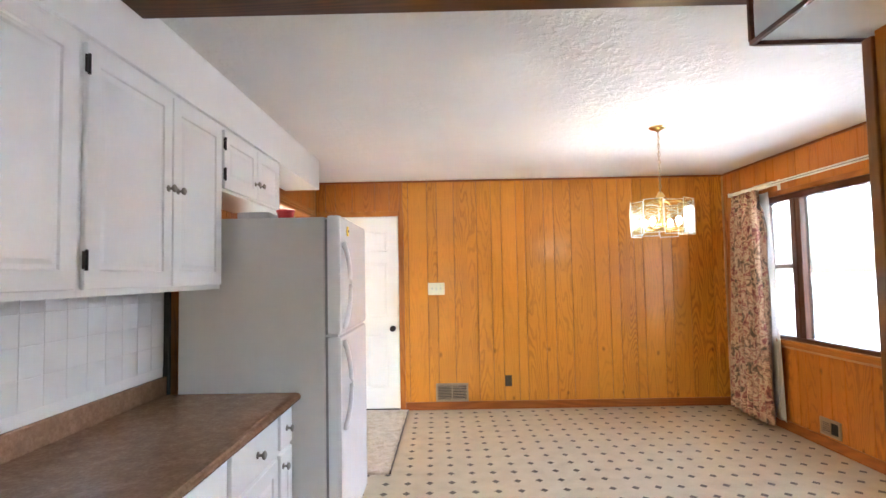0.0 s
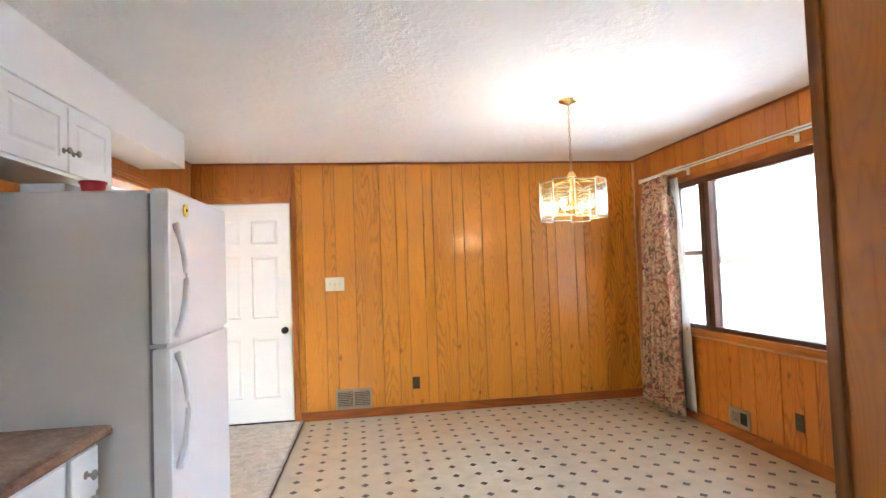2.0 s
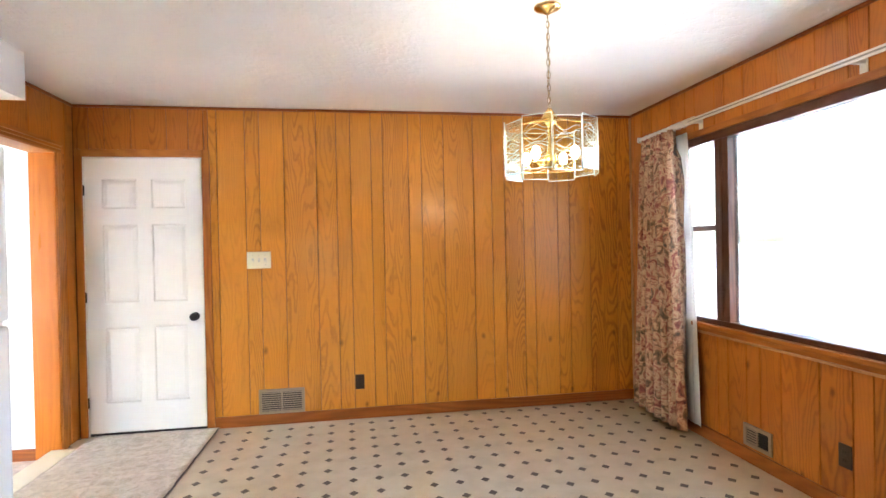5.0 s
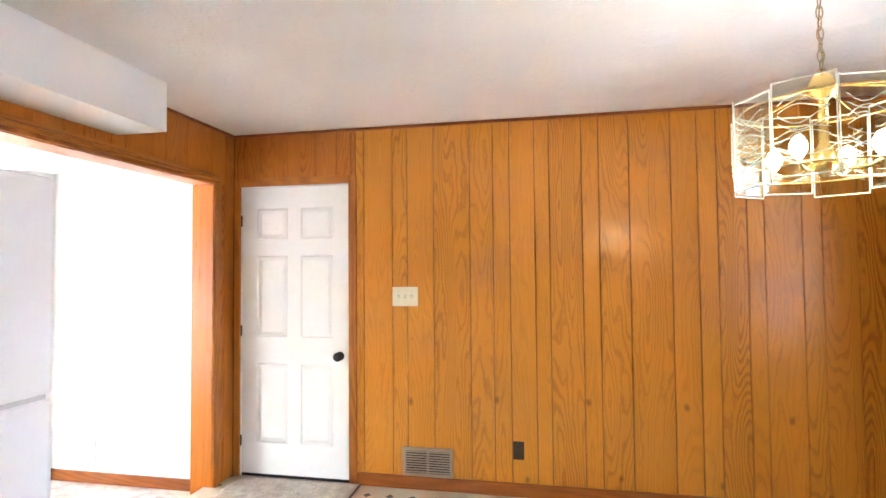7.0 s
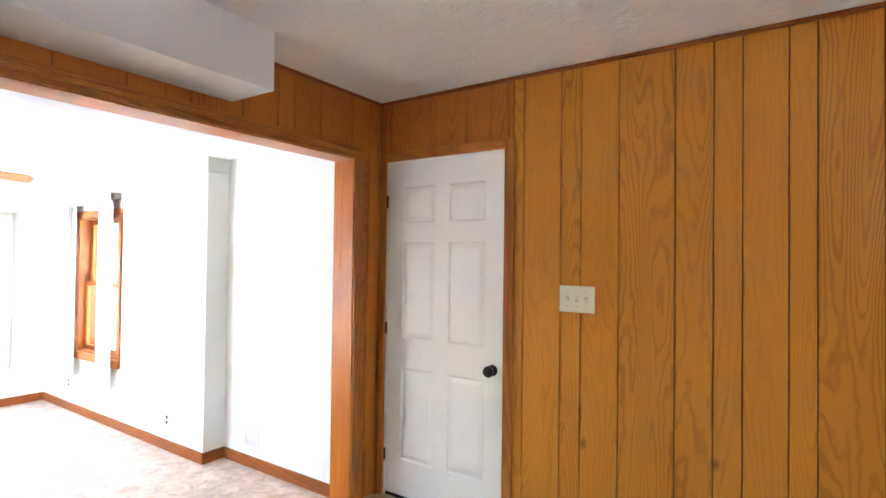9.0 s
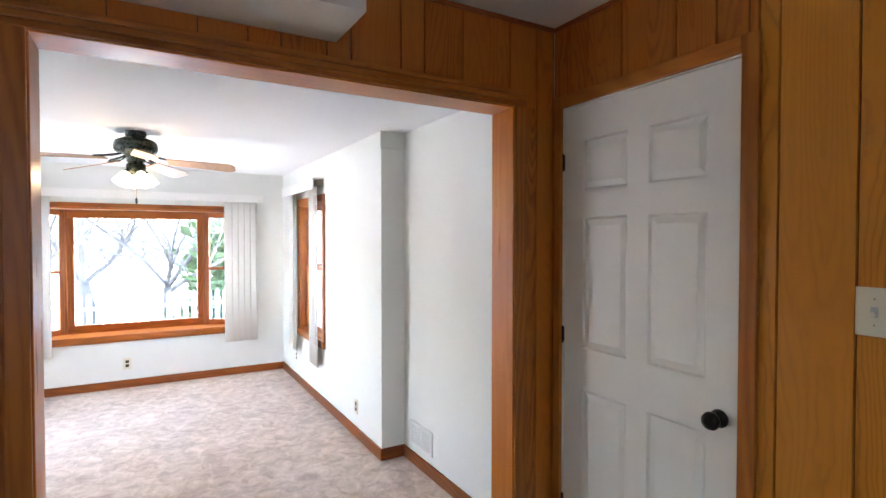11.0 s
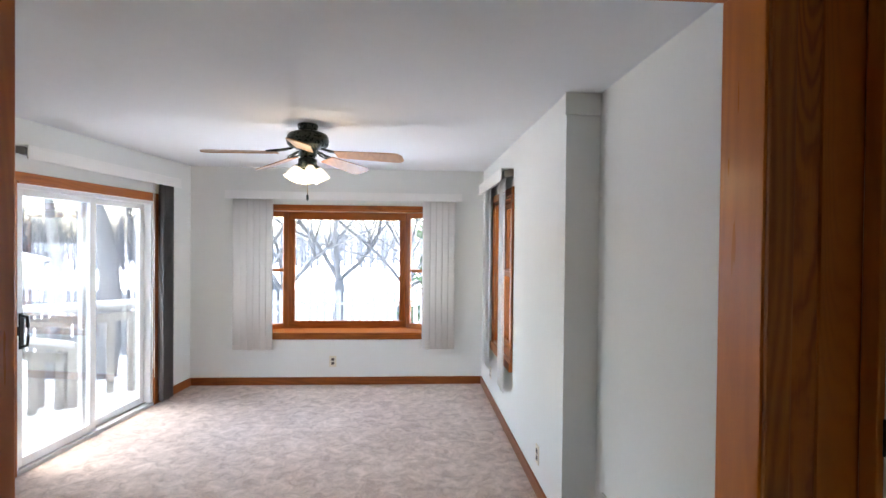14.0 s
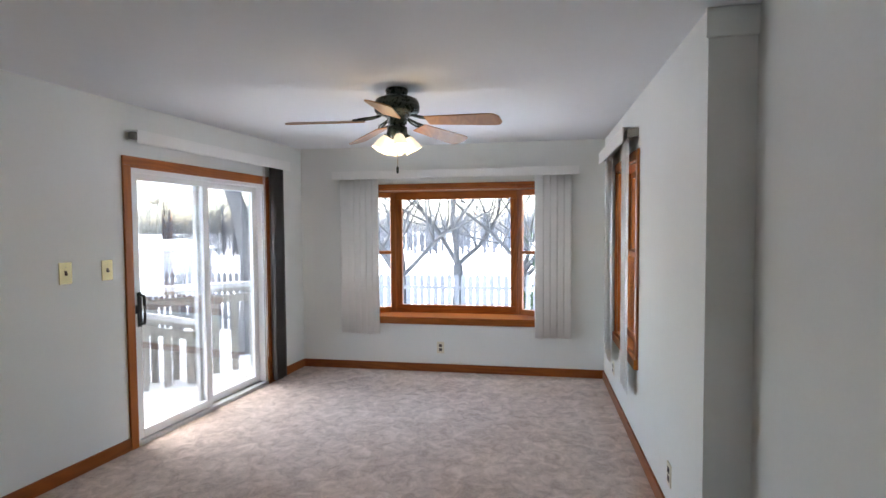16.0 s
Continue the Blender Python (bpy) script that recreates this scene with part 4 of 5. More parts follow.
# ---- things: kitchen side ----
def fridge():
    t = thing("refrigerator", "white top-freezer refrigerator with curved handles", "refrigerator", -0.98, 2.80, 0)
    y0, y1, xb, xf, top = 2.43, 3.215, -1.37, -0.553, 1.735
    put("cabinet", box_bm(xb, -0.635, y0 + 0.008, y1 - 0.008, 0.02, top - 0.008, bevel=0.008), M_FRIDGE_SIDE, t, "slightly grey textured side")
    put("gasket", box_bm(-0.635, -0.622, y0 + 0.02, y1 - 0.02, 0.10, top - 0.02), M_GASKET, t)
    seam = 1.13
    for name, a, b in (("freezer_door", seam + 0.007, top), ("fridge_door", 0.10, seam - 0.007)):
        bm = bmesh.new()
        add_box(bm, -0.622, xf, y0, y1, a, b, bevel=0.016)
        door = put(name, bm, M_FRIDGE, t)
        ya = y0 + 0.05
        if name == "freezer_door":
            za, zb = seam + 0.03, 1.60
        else:
            za, zb = 0.66, seam - 0.03
        bm = bmesh.new()
        pts, rad = [], []
        for k in range(15):
            f = k / 14
            pts.append((xf + 0.004 + 0.036 * math.sin(math.pi * f) ** 0.6, ya + 0.012 * math.sin(math.pi * f), za + (zb - za) * f))
            rad.append(0.011 + 0.004 * abs(2 * f - 1))
        add_tube(bm, pts, rad, 10)
        h = put("handle", bm, M_FRIDGE, door, "white curved pull handle")
        h.location = (0, 0, 0)
    put("hinge_cover", box_bm(-0.70, -0.60, y1 - 0.09, y1 - 0.02, top - 0.008, top + 0.012, bevel=0.004), M_FRIDGE, t)
    put("divider", box_bm(-0.632, -0.57, y0 + 0.01, y1 - 0.01, seam - 0.006, seam + 0.006), M_GREYPL, t)
    put("kick_grille", box_bm(-0.66, -0.60, y0 + 0.02, y1 - 0.02, 0.012, 0.09), M_GREYPL, t)
    for y in (y0 + 0.06, y1 - 0.06):
        for x in (-1.30, -0.70):
            put("foot", add_lathe(bmesh.new(), [(0.02, 0), (0.02, 0.022)], Matrix.Translation((x, y, 0)), 10), M_GASKET, t)


fridge()

mg = thing("fridge_magnet", "small yellow flower magnet on the freezer door", "magnet", -0.55, 2.60, 1.665)
bm = bmesh.new()
for k in range(6):
    a = k * math.pi / 3
    add_lathe(bm, [(0.012, 0), (0.010, 0.006)], Matrix.Translation((-0.5498, 2.60 + 0.017 * math.cos(a), 1.665 + 0.017 * math.sin(a))) @ Matrix.Rotation(radians(90), 4, "Y"), 8)
put("petals", bm, M_YELLOW, mg)
put("centre", add_lathe(bmesh.new(), [(0.009, 0), (0.006, 0.009)], Matrix.Translation((-0.5498, 2.60, 1.665)) @ Matrix.Rotation(radians(90), 4, "Y"), 8), M_BROWNPL, mg)

RCX, RCY = -0.842, 2.482
rb = thing("red_container", "small red plastic container standing on the refrigerator", "container", RCX, RCY, 1.727)
put("tub", add_lathe(bmesh.new(), [(0.036, 1.727), (0.039, 1.732), (0.043, 1.757), (0.043, 1.761)], Matrix.Translation((RCX, RCY, 0)), 20), M_RED, rb)
put("rim", add_lathe(bmesh.new(), [(0.043, 1.757), (0.047, 1.759), (0.047, 1.768), (0.012, 1.772)], Matrix.Translation((RCX, RCY, 0)), 20), M_RED, rb)
gb = thing("clear_tray", "flat clear plastic tray on the refrigerator", "tray", -1.0, 2.5, 1.727)
put("tray", box_bm(-1.08, -0.92, 2.45, 2.62, 1.7275, 1.76, bevel=0.006), M_GREYPL, gb)


def shaker_door(parent, xf, y0, y1, z0, z1, knob, hinge_side=None):
    """A painted overlay door with a routed panel; the front faces +x."""
    bm = bmesh.new()
    loops = ((0.0, -0.018), (0.0, -0.003), (0.003, 0.0), (0.058, 0.0), (0.062, -0.007), (0.074, -0.007), (0.088, -0.002))
    rings = [[bm.verts.new((xf + d, y, z)) for y, z in ((y0 + i, z0 + i), (y1 - i, z0 + i), (y1 - i, z1 - i), (y0 + i, z1 - i))] for i, d in loops]
    for r, s in zip(rings, rings[1:]):
        for k in range(4):
            bm.faces.new((r[k], r[(k + 1) % 4], s[(k + 1) % 4], s[k]))
    bm.faces.new(rings[0])
    bm.faces.new(rings[-1])
    d = put("door", bm, M_CAB, parent)
    if knob:
        ky, kz = knob
        m = Matrix.Translation((xf, ky, kz)) @ Matrix.Rotation(radians(90), 4, "Y")
        k = put("knob", add_lathe(bmesh.new(), [(0.013, 0), (0.013, 0.003), (0.005, 0.006), (0.005, 0.016), (0.014, 0.021), (0.016, 0.027), (0.010, 0.032)], m, 14), M_NICKEL, d, "aged nickel knob")
        k.location = (0, 0, 0)
    if hinge_side:
        y = y0 if hinge_side < 0 else y1
        for z in (z0 + 0.07, z1 - 0.07) if z1 - z0 < 0.5 else (z0 + 0.09, z1 - 0.07):
            bm = bmesh.new()
            h = 0.028
            add_box(bm, xf - 0.002, xf + 0.004, y - 0.014, y + 0.010, z - h, z + h, bevel=0.003)
            add_tube(bm, [(xf + 0.004, y, z - h - 0.004), (xf + 0.004, y, z + h + 0.004)], 0.005, 8)
            k = put("hinge", bm, M_BLACK, d, "black exposed hinge")
            k.location = (0, 0, 0)
    return d


CF = -1.13
G = "white kitchen wall cabinets"
def wall_cabinet(y0, y1, z0, z1, doors, label):
    t = thing("wall_cabinet", label, "cabinet", XW, (y0 + y1) / 2, z0, group=G)
    put("body", box_bm(XW + 0.001, CF - 0.019, y0, y1, z0, z1, bevel=0.002), M_CAB, t)
    put("face_frame", wall_boxes(bmesh.new(), "y", CF - 0.019, CF - 0.002, y0, y1, z0, z1, []), M_CAB, t)
    for a, b, c, e, knob, hs in doors:
        shaker_door(t, CF + 0.014, a, b, c, e, knob, hs)
    return t

wall_cabinet(1.395, 2.37, 1.376, 2.188, [(1.41, 1.902, 1.398, 2.165, (1.872, 1.785), -1), (1.912, 2.355, 1.398, 2.165, (1.945, 1.785), None)], "white painted two-door wall cabinet beside the refrigerator")
wall_cabinet(0.385, 1.394, 1.376, 2.188, [(0.40, 0.88, 1.398, 2.165, (0.85, 1.785), -1), (0.89, 1.365, 1.398, 2.165, (0.92, 1.785), None)], "white painted two-door wall cabinet above the counter")
wall_cabinet(-0.80, 0.384, 1.376, 2.188, [(-0.78, -0.21, 1.398, 2.165, (-0.24, 1.785), -1), (-0.20, 0.37, 1.398, 2.165, (-0.17, 1.785), None)], "white painted two-door wall cabinet above the counter")
wall_cabinet(2.371, 3.245, 1.86, 2.188, [(2.39, 2.832, 1.875, 2.168, (2.80, 1.965), -1), (2.842, 3.225, 1.875, 2.168, (2.874, 1.965), None)], "short white painted two-door cabinet above the refrigerator")
board("cabinet_trim", CF - 0.004, CF + 0.018, -0.8, 3.245, 2.186, 2.196, M_CAB, "narrow white moulding under the soffit")


def base_cabinet(y0, y1, label):
    t = thing("base_cabinet", label, "cabinet", XW, (y0 + y1) / 2, 0, group="white kitchen base cabinets")
    put("body", box_bm(XW + 0.001, -0.80, y0, y1, 0.09, 0.822), M_CAB, t)
    # toe-kick recess darkened with the near-black gap colour
    put("toe_kick", box_bm(XW + 0.001, -0.86, y0, y1, 0.0, 0.09), M_DARKVOID, t)
    mid = (y0 + y1) / 2
    shaker_door(t, -0.782, y0 + 0.02, y1 - 0.02, 0.12, 0.625, (y0 + 0.05, 0.57))
    bm = box_bm(-0.80, -0.782, y0 + 0.02, y1 - 0.02, 0.645, 0.803, bevel=0.004)
    dr = put("drawer_front", bm, M_CAB, t)
    m = Matrix.Translation((-0.782, mid, 0.725)) @ Matrix.Rotation(radians(90), 4, "Y")
    k = put("knob", add_lathe(bmesh.new(), [(0.014, 0), (0.014, 0.003), (0.006, 0.006), (0.006, 0.018), (0.015, 0.023), (0.018, 0.029), (0.011, 0.034)], m, 14), M_NICKEL, dr, "aged nickel knob")
    k.location = (0, 0, 0)


for a, b in ((2.19, 2.395), (1.66, 2.189), (1.0, 1.659), (0.45, 0.999), (-0.15, 0.449), (-0.8, -0.151)):
    base_cabinet(a, b, "white painted base cabinet with one drawer over a door")

ct = thing("countertop", "speckled brown laminate countertop with raised backsplash lip", "countertop", -1.1, 0.8, 0.822)
bm = bmesh.new()
prof = [(XW + 0.001, 0.824), (-0.765, 0.824), (-0.752, 0.829), (-0.747, 0.839), (-0.748, 0.851), (-0.756, 0.860), (-0.77, 0.863), (XW + 0.03, 0.863), (XW + 0.001, 0.863)]
ends = [[bm.verts.new((x, y, z)) for x, z in prof] for y in (-0.8, 2.405)]
for k in range(len(prof)):
    j = (k + 1) % len(prof)
    bm.faces.new((ends[0][k], ends[0][j], ends[1][j], ends[1][k]))
bm.faces.new(ends[0])
bm.faces.new(ends[1])
put("slab", bm, M_LAM, ct)
put("backsplash_lip", box_bm(XW + 0.001, XW + 0.024, -0.8, 2.405, 0.8635, 0.952, bevel=0.005), M_LAM, ct)

# glazed tiles between counter and wall cabinets
bs = structure("wall_backsplash", box_bm(XW - 0.0095, XW + 0.003, -0.8, 2.405, 0.952, 1.376), M_GROUT, "white tiled backsplash with thin grout lines", "backsplash")
TP = 0.108
tile_mesh = mesh_of("tile", box_bm(0, 0.004, -TP / 2 + 0.0009, TP / 2 - 0.0009, -TP / 2 + 0.0009, TP / 2 - 0.0009, bevel=0.0016), M_TILE)
for r in range(4):
    for c in range(28):
        ob = new("tile", tile_mesh)
        ob.parent = bs
        ob.location = (XW + 0.003, 2.405 - TP * (c + 0.5), 1.32 + TP / 2 - TP * r)
# near-black strip paints the shaded gap beside the fridge
gap = board("gap_shade_strip", XW + 0.001, XW + 0.03, 2.406, 2.432, 0.0, 1.86, M_DARKVOID, "near-black strip for the shade in the gap beside the refrigerator")

# casing round the added, unseen light opening in the south wall
kw = thing("unseen_light_window", "unseen window added to light the kitchen", "window", -0.25, YS, 1.23, kind="structure")
for a, b, c, d in ((-0.52, 0.07, 1.70, 1.77), (-0.52, 0.07, 1.28, 1.35), (-0.52, -0.45, 1.35, 1.70), (0.0, 0.07, 1.35, 1.70)):
    put("casing", box_bm(a, b, YS, YS + 0.018, c, d, bevel=0.003), M_CAB, kw)


# ---- things: living room ----
def bay_window():
    t = thing("window_2", "oak bay window with a picture pane and two narrow sashes", "window", LX0, 3.66, BWZ0, kind="structure")
    z0, z1 = BWZ0, BWZ1
    xb = LX0 - 0.29
    ya, yb = 2.98, 4.34
    # casing and ledges
    put("head_casing", box_bm(LX0, LX0 + 0.016, BWY0 - 0.06, BWY1 + 0.06, z1 - 0.012, z1 + 0.035, bevel=0.004), M_LR["y"], t)
    put("sill_casing", box_bm(LX0, LX0 + 0.02, BWY0 - 0.06, BWY1 + 0.06, z0 - 0.045, z0 + 0.03, bevel=0.006), M_LR["y"], t)
    for y in (BWY0 - 0.06, BWY1):
        put("side_casing", box_bm(LX0, LX0 + 0.016, y, y + 0.06, z0 + 0.03, z1 - 0.012, bevel=0.004), M_LR["z"], t)
    for name, za, zb in (("seat_board", z0 - 0.02, z0 + 0.028), ("head_board", z1 - 0.028, z1 + 0.01)):
        bm = bmesh.new()
        ring = [(LX0, BWY0), (LX0, BWY1), (LX0 - 0.14, BWY1), (xb - 0.06, yb + 0.06), (xb - 0.06, ya - 0.06), (LX0 - 0.14, BWY0)]
        lo, hi = [bm.verts.new((x, y, za)) for x, y in ring], [bm.verts.new((x, y, zb)) for x, y in ring]
        for k in range(6):
            bm.faces.new((lo[k], lo[(k + 1) % 6], hi[(k + 1) % 6], hi[k]))
        bm.faces.new(lo)
        bm.faces.new(hi)
        put(name, bm, M_LR["y"], t)
    # centre light
    def rails(x0, x1, a, b, c, d, w, mats=(M_LR["y"], M_LR["z"])):
        put("frame_rail", box_bm(x0, x1, a, b, d - w, d, bevel=0.004), mats[0], t)
        put("frame_rail", box_bm(x0, x1, a, b, c, c + w, bevel=0.004), mats[0], t)
        put("frame_stile", box_bm(x0, x1, a, a + w, c + w, d - w, bevel=0.004), mats[1], t)
        put("frame_stile", box_bm(x0, x1, b - w, b, c + w, d - w, bevel=0.004), mats[1], t)
    zi0, zi1 = z0 + 0.028, z1 - 0.028
    rails(xb - 0.05, xb, ya, yb, zi0, zi1, 0.085)
    p = put("pane", box_bm(xb - 0.03, xb - 0.026, ya + 0.08, yb - 0.08, zi0 + 0.08, zi1 - 0.08), M_PANE, t)
    p.visible_shadow = False
    # angled side sashes
    for s, y_in, y_out in ((1, ya, BWY0 + 0.0), (2, yb, BWY1 - 0.0)):
        A, B = Vector((xb - 0.02, y_in, 0)), Vector((LX0 - 0.12, y_out, 0))
        L = (B - A).length
        d = (B - A).normalized()
        m = Matrix.Translation(A) @ Matrix(((d.x, -d.y, 0, 0), (d.y, d.x, 0, 0), (0, 0, 1, 0), (0, 0, 0, 1)))
        def leaf(name, u0, u1, w0, w1, c, e, mat, bev=0.003):
            bm = box_bm(u0, u1, w0, w1, c, e, bevel=bev)
            bmesh.ops.transform(bm, matrix=m, verts=bm.verts)
            return put(name, bm, mat, t)
        leaf("sash_stile", 0.0, 0.05, -0.02, 0.02, zi0, zi1, M_LR["z"])
        leaf("sash_stile", L - 0.05, L, -0.02, 0.02, zi0, zi1, M_LR["z"])
        leaf("sash_rail", 0.05, L - 0.05, -0.02, 0.02, zi0, zi0 + 0.06, M_LR["y"])
        leaf("sash_rail", 0.05, L - 0.05, -0.02, 0.02, zi1 - 0.06, zi1, M_LR["y"])
        leaf("meeting_rail", 0.05, L - 0.05, -0.02, 0.02, 1.095, 1.13, M_LR["y"])
        q = leaf("pane", 0.045, L - 0.045, -0.002, 0.002, zi0 + 0.05, zi1 - 0.05, M_PANE, 0)
        q.visible_shadow = False
        leaf("corner_post", -0.045, 0.0, -0.03, 0.03, zi0, zi1, M_LR["z"])


bay_window()


def side_window():
    t = thing("window_3", "narrow double-hung oak window", "window", -4.78, LYN, NWZ0, kind="structure")
    a, b, c, d = NWX0, NWX1, NWZ0, NWZ1
    y0, y1 = LYN - 0.018, LYN
    put("head_casing", box_bm(a - 0.06, b + 0.06, y0, y1, d, d + 0.065, bevel=0.004), M_LR["x"], t)
    put("sill_casing", box_bm(a - 0.06, b + 0.06, y0 - 0.012, y1, c - 0.07, c, bevel=0.004), M_LR["x"], t)
    for x in (a - 0.06, b):
        put("side_casing", box_bm(x, x + 0.06, y0, y1, c, d, bevel=0.004), M_LR["z"], t)
    for x in (a, b - 0.012):
        put("jamb", box_bm(x, x + 0.012, LYN, LYN + 0.16, c, d), M_LR["z"], t)
    put("head_jamb", box_bm(a, b, LYN, LYN + 0.16, d - 0.012, d), M_LR["x"], t)
    put("stool", box_bm(a, b, LYN, LYN + 0.16, c, c + 0.014), M_LR["x"], t)
    for z0, z1, y in ((c + 0.014, 1.19, LYN + 0.06), (1.155, d - 0.012, LYN + 0.10)):
        w = 0.045
        put("sash_rail", box_bm(a + 0.012, b - 0.012, y, y + 0.032, z0, z0 + w, bevel=0.003), M_LR["x"], t)
        put("sash_rail", box_bm(a + 0.012, b - 0.012, y, y + 0.032, z1 - w, z1, bevel=0.003), M_LR["x"], t)
        put("sash_stile", box_bm(a + 0.012, a + 0.012 + w, y, y + 0.032, z0 + w, z1 - w, bevel=0.003), M_LR["z"], t)
        put("sash_stile", box_bm(b - 0.012 - w, b - 0.012, y, y + 0.032, z0 + w, z1 - w, bevel=0.003), M_LR["z"], t)
        p = put("pane", box_bm(a + 0.05, b - 0.05, y + 0.014, y + 0.018, z0 + 0.04, z1 - 0.04), M_PANE, t)
        p.visible_shadow = False


side_window()


def sliding_door():
    t = thing("door_2", "white sliding patio door in an oak casing, closed", "sliding door", -4.2, LYS, LZF, kind="structure")
    a, b, z0, z1 = SDX0, SDX1, LZF, SDZ
    put("head_casing", box_bm(a - 0.06, b + 0.06, LYS, LYS + 0.018, z1, z1 + 0.062, bevel=0.004), M_LR["x"], t)
    put("head_bead", box_bm(a, b, LYS, LYS + 0.026, z1 - 0.014, z1, bevel=0.003), M_LR["x"], t)
    for x in (a - 0.06, b):
        put("side_casing", box_bm(x, x + 0.06, LYS, LYS + 0.018, z0, z1, bevel=0.004), M_LR["z"], t)
    y0, y1 = LYS - 0.13, LYS - 0.002
    put("frame_head", box_bm(a, b, y0, y1, z1 - 0.045, z1 - 0.014, bevel=0.003), M_WHITEPL, t)
    put("frame_jamb", box_bm(a, a + 0.03, y0, y1, z0 + 0.03, z1 - 0.045), M_WHITEPL, t)
    put("frame_jamb", box_bm(b - 0.03, b, y0, y1, z0 + 0.03, z1 - 0.045), M_WHITEPL, t)
    put("track_sill", box_bm(a, b, y0, LYS + 0.012, z0, z0 + 0.03, bevel=0.003), M_GREYPL, t)
    put("track_rail", box_bm(a + 0.03, b - 0.03, LYS - 0.05, LYS - 0.045, z0 + 0.03, z0 + 0.036), M_NICKEL, t)
    mid = -4.575
    for name, xa, xb, y in (("sliding_leaf", mid - 0.04, b - 0.03, LYS - 0.055), ("fixed_leaf", a + 0.03, mid + 0.04, LYS - 0.105)):
        w, c, d = 0.062, z0 + 0.034, z1 - 0.045
        leaf = put(name, box_bm(xa, xa + w, y, y + 0.04, c, d, bevel=0.004), M_WHITEPL, t)
        for bx in ((xb - w * 0.75, xb, c, d), (xa + w, xb - w * 0.75, c, c + 0.06), (xa + w, xb - w * 0.75, d - 0.045, d)):
            q = put("leaf_rail", box_bm(bx[0], bx[1], y, y + 0.04, bx[2], bx[3], bevel=0.004), M_WHITEPL, leaf)
        g = put("pane", box_bm(xa + w - 0.005, xb - w * 0.75 + 0.005, y + 0.018, y + 0.022, c + 0.055, d - 0.04), M_PANE, leaf)
        g.visible_shadow = False
        if name == "sliding_leaf":
            x = xb - 0.032
            bm = add_tube(bmesh.new(), [(x, y + 0.04, 0.72), (x, y + 0.085, 0.73), (x, y + 0.09, 0.79), (x, y + 0.09, 0.86), (x, y + 0.085, 0.92), (x, y + 0.04, 0.93)], 0.010, 8)
            add_box(bm, x - 0.016, x + 0.016, y + 0.04, y + 0.048, 0.705, 0.945)
            put("pull_handle", bm, M_BLACK, leaf, "dark bronze pull handle")
    put("lock_box", box_bm(b - 0.03, b - 0.018, LYS - 0.02, LYS + 0.004, 0.80, 0.86), M_BLACK, t)
    askew(t)


sliding_door()


def vertical_blind(label, axis, side, plane, v0, v1, vz0, vz1, stacks, zlow, mats):
    """Valance with end returns, head rail and stacks of turned vanes. stacks: (u0, u1, count, angle)."""
    def p(a, b, c, d, d0, d1, bevel=0.0):
        w0, w1 = sorted((plane + side * d0, plane + side * d1))
        return box_bm(a, b, w0, w1, c, d, bevel=bevel) if axis == "x" else box_bm(w0, w1, a, b, c, d, bevel=bevel)
    t = thing("vertical_blind", label, "blind", *(((v0 + v1) / 2, plane) if axis == "x" else (plane, (v0 + v1) / 2)), zlow, group="vertical blinds")
    put("valance", p(v0, v1, vz0, vz1, 0.100, 0.106, 0.002), M_BLIND, t)
    put("valance_lip", p(v0, v1, vz0, vz0 + 0.012, 0.106, 0.110, 0.001), M_BLIND, t)
    put("valance_lip", p(v0, v1, vz1 - 0.010, vz1, 0.106, 0.109, 0.001), M_BLIND, t)
    put("valance_top", p(v0, v1, vz1 - 0.004, vz1, 0.0, 0.100), M_BLIND, t)
    put("head_rail", p(v0 + 0.01, v1 - 0.01, vz0 + 0.03, vz1 - 0.012, 0.04, 0.075, 0.002), M_NICKEL, t)
    for u in (v0 + 0.04, v1 - 0.04):
        put("bracket", p(u - 0.015, u + 0.015, vz0 + 0.04, vz1 - 0.004, 0.0, 0.042), M_NICKEL, t)
    if mats[0] is M_BLIND_DARK:
        for du in (0.0, 0.022):
            q = stacks[0][1] + 0.09 + du
            bm = add_tube(bmesh.new(), [(q, plane + side * 0.05, vz0 + 0.03), (q, plane + side * 0.05, zlow + 0.25 + 4 * du)], 0.0028, 6)
            put("control_cord", bm, M_WHITEPL, t, "white control cord")
    rnd = random.Random(len(label))
    for n, (a, b, count, angle) in enumerate(stacks):
        for k in range(count):
            u = a + (b - a) * (k + 0.5) / count
            ang = radians(angle + rnd.uniform(-5, 5))
            w, cur = 0.0445, 0.006
            bm = bmesh.new()
            prof = []
            for i in range(7):
                f = i / 3 - 1
                q = Vector((f * w, cur * (1 - f * f), 0))
                prof.append((q.x * math.cos(ang) - q.y * math.sin(ang), q.x * math.sin(ang) + q.y * math.cos(ang)))
            rows = []
            for z in (zlow + rnd.uniform(-0.008, 0.008), vz0 + 0.035):
                row = []
                for du, dw in prof:
                    x, y = u + du, plane + side * (0.056 + dw)
                    row.append(bm.verts.new((x, y, z) if axis == "x" else (y, x, z)))
                rows.append(row)
            for i in range(6):
                bm.faces.new((rows[0][i], rows[0][i + 1], rows[1][i + 1], rows[1][i])).smooth = True
            ob = put("vane", bm, mats[n], t)
            s = ob.modifiers.new("thick", "SOLIDIFY")
            s.thickness = 0.0012
    return t


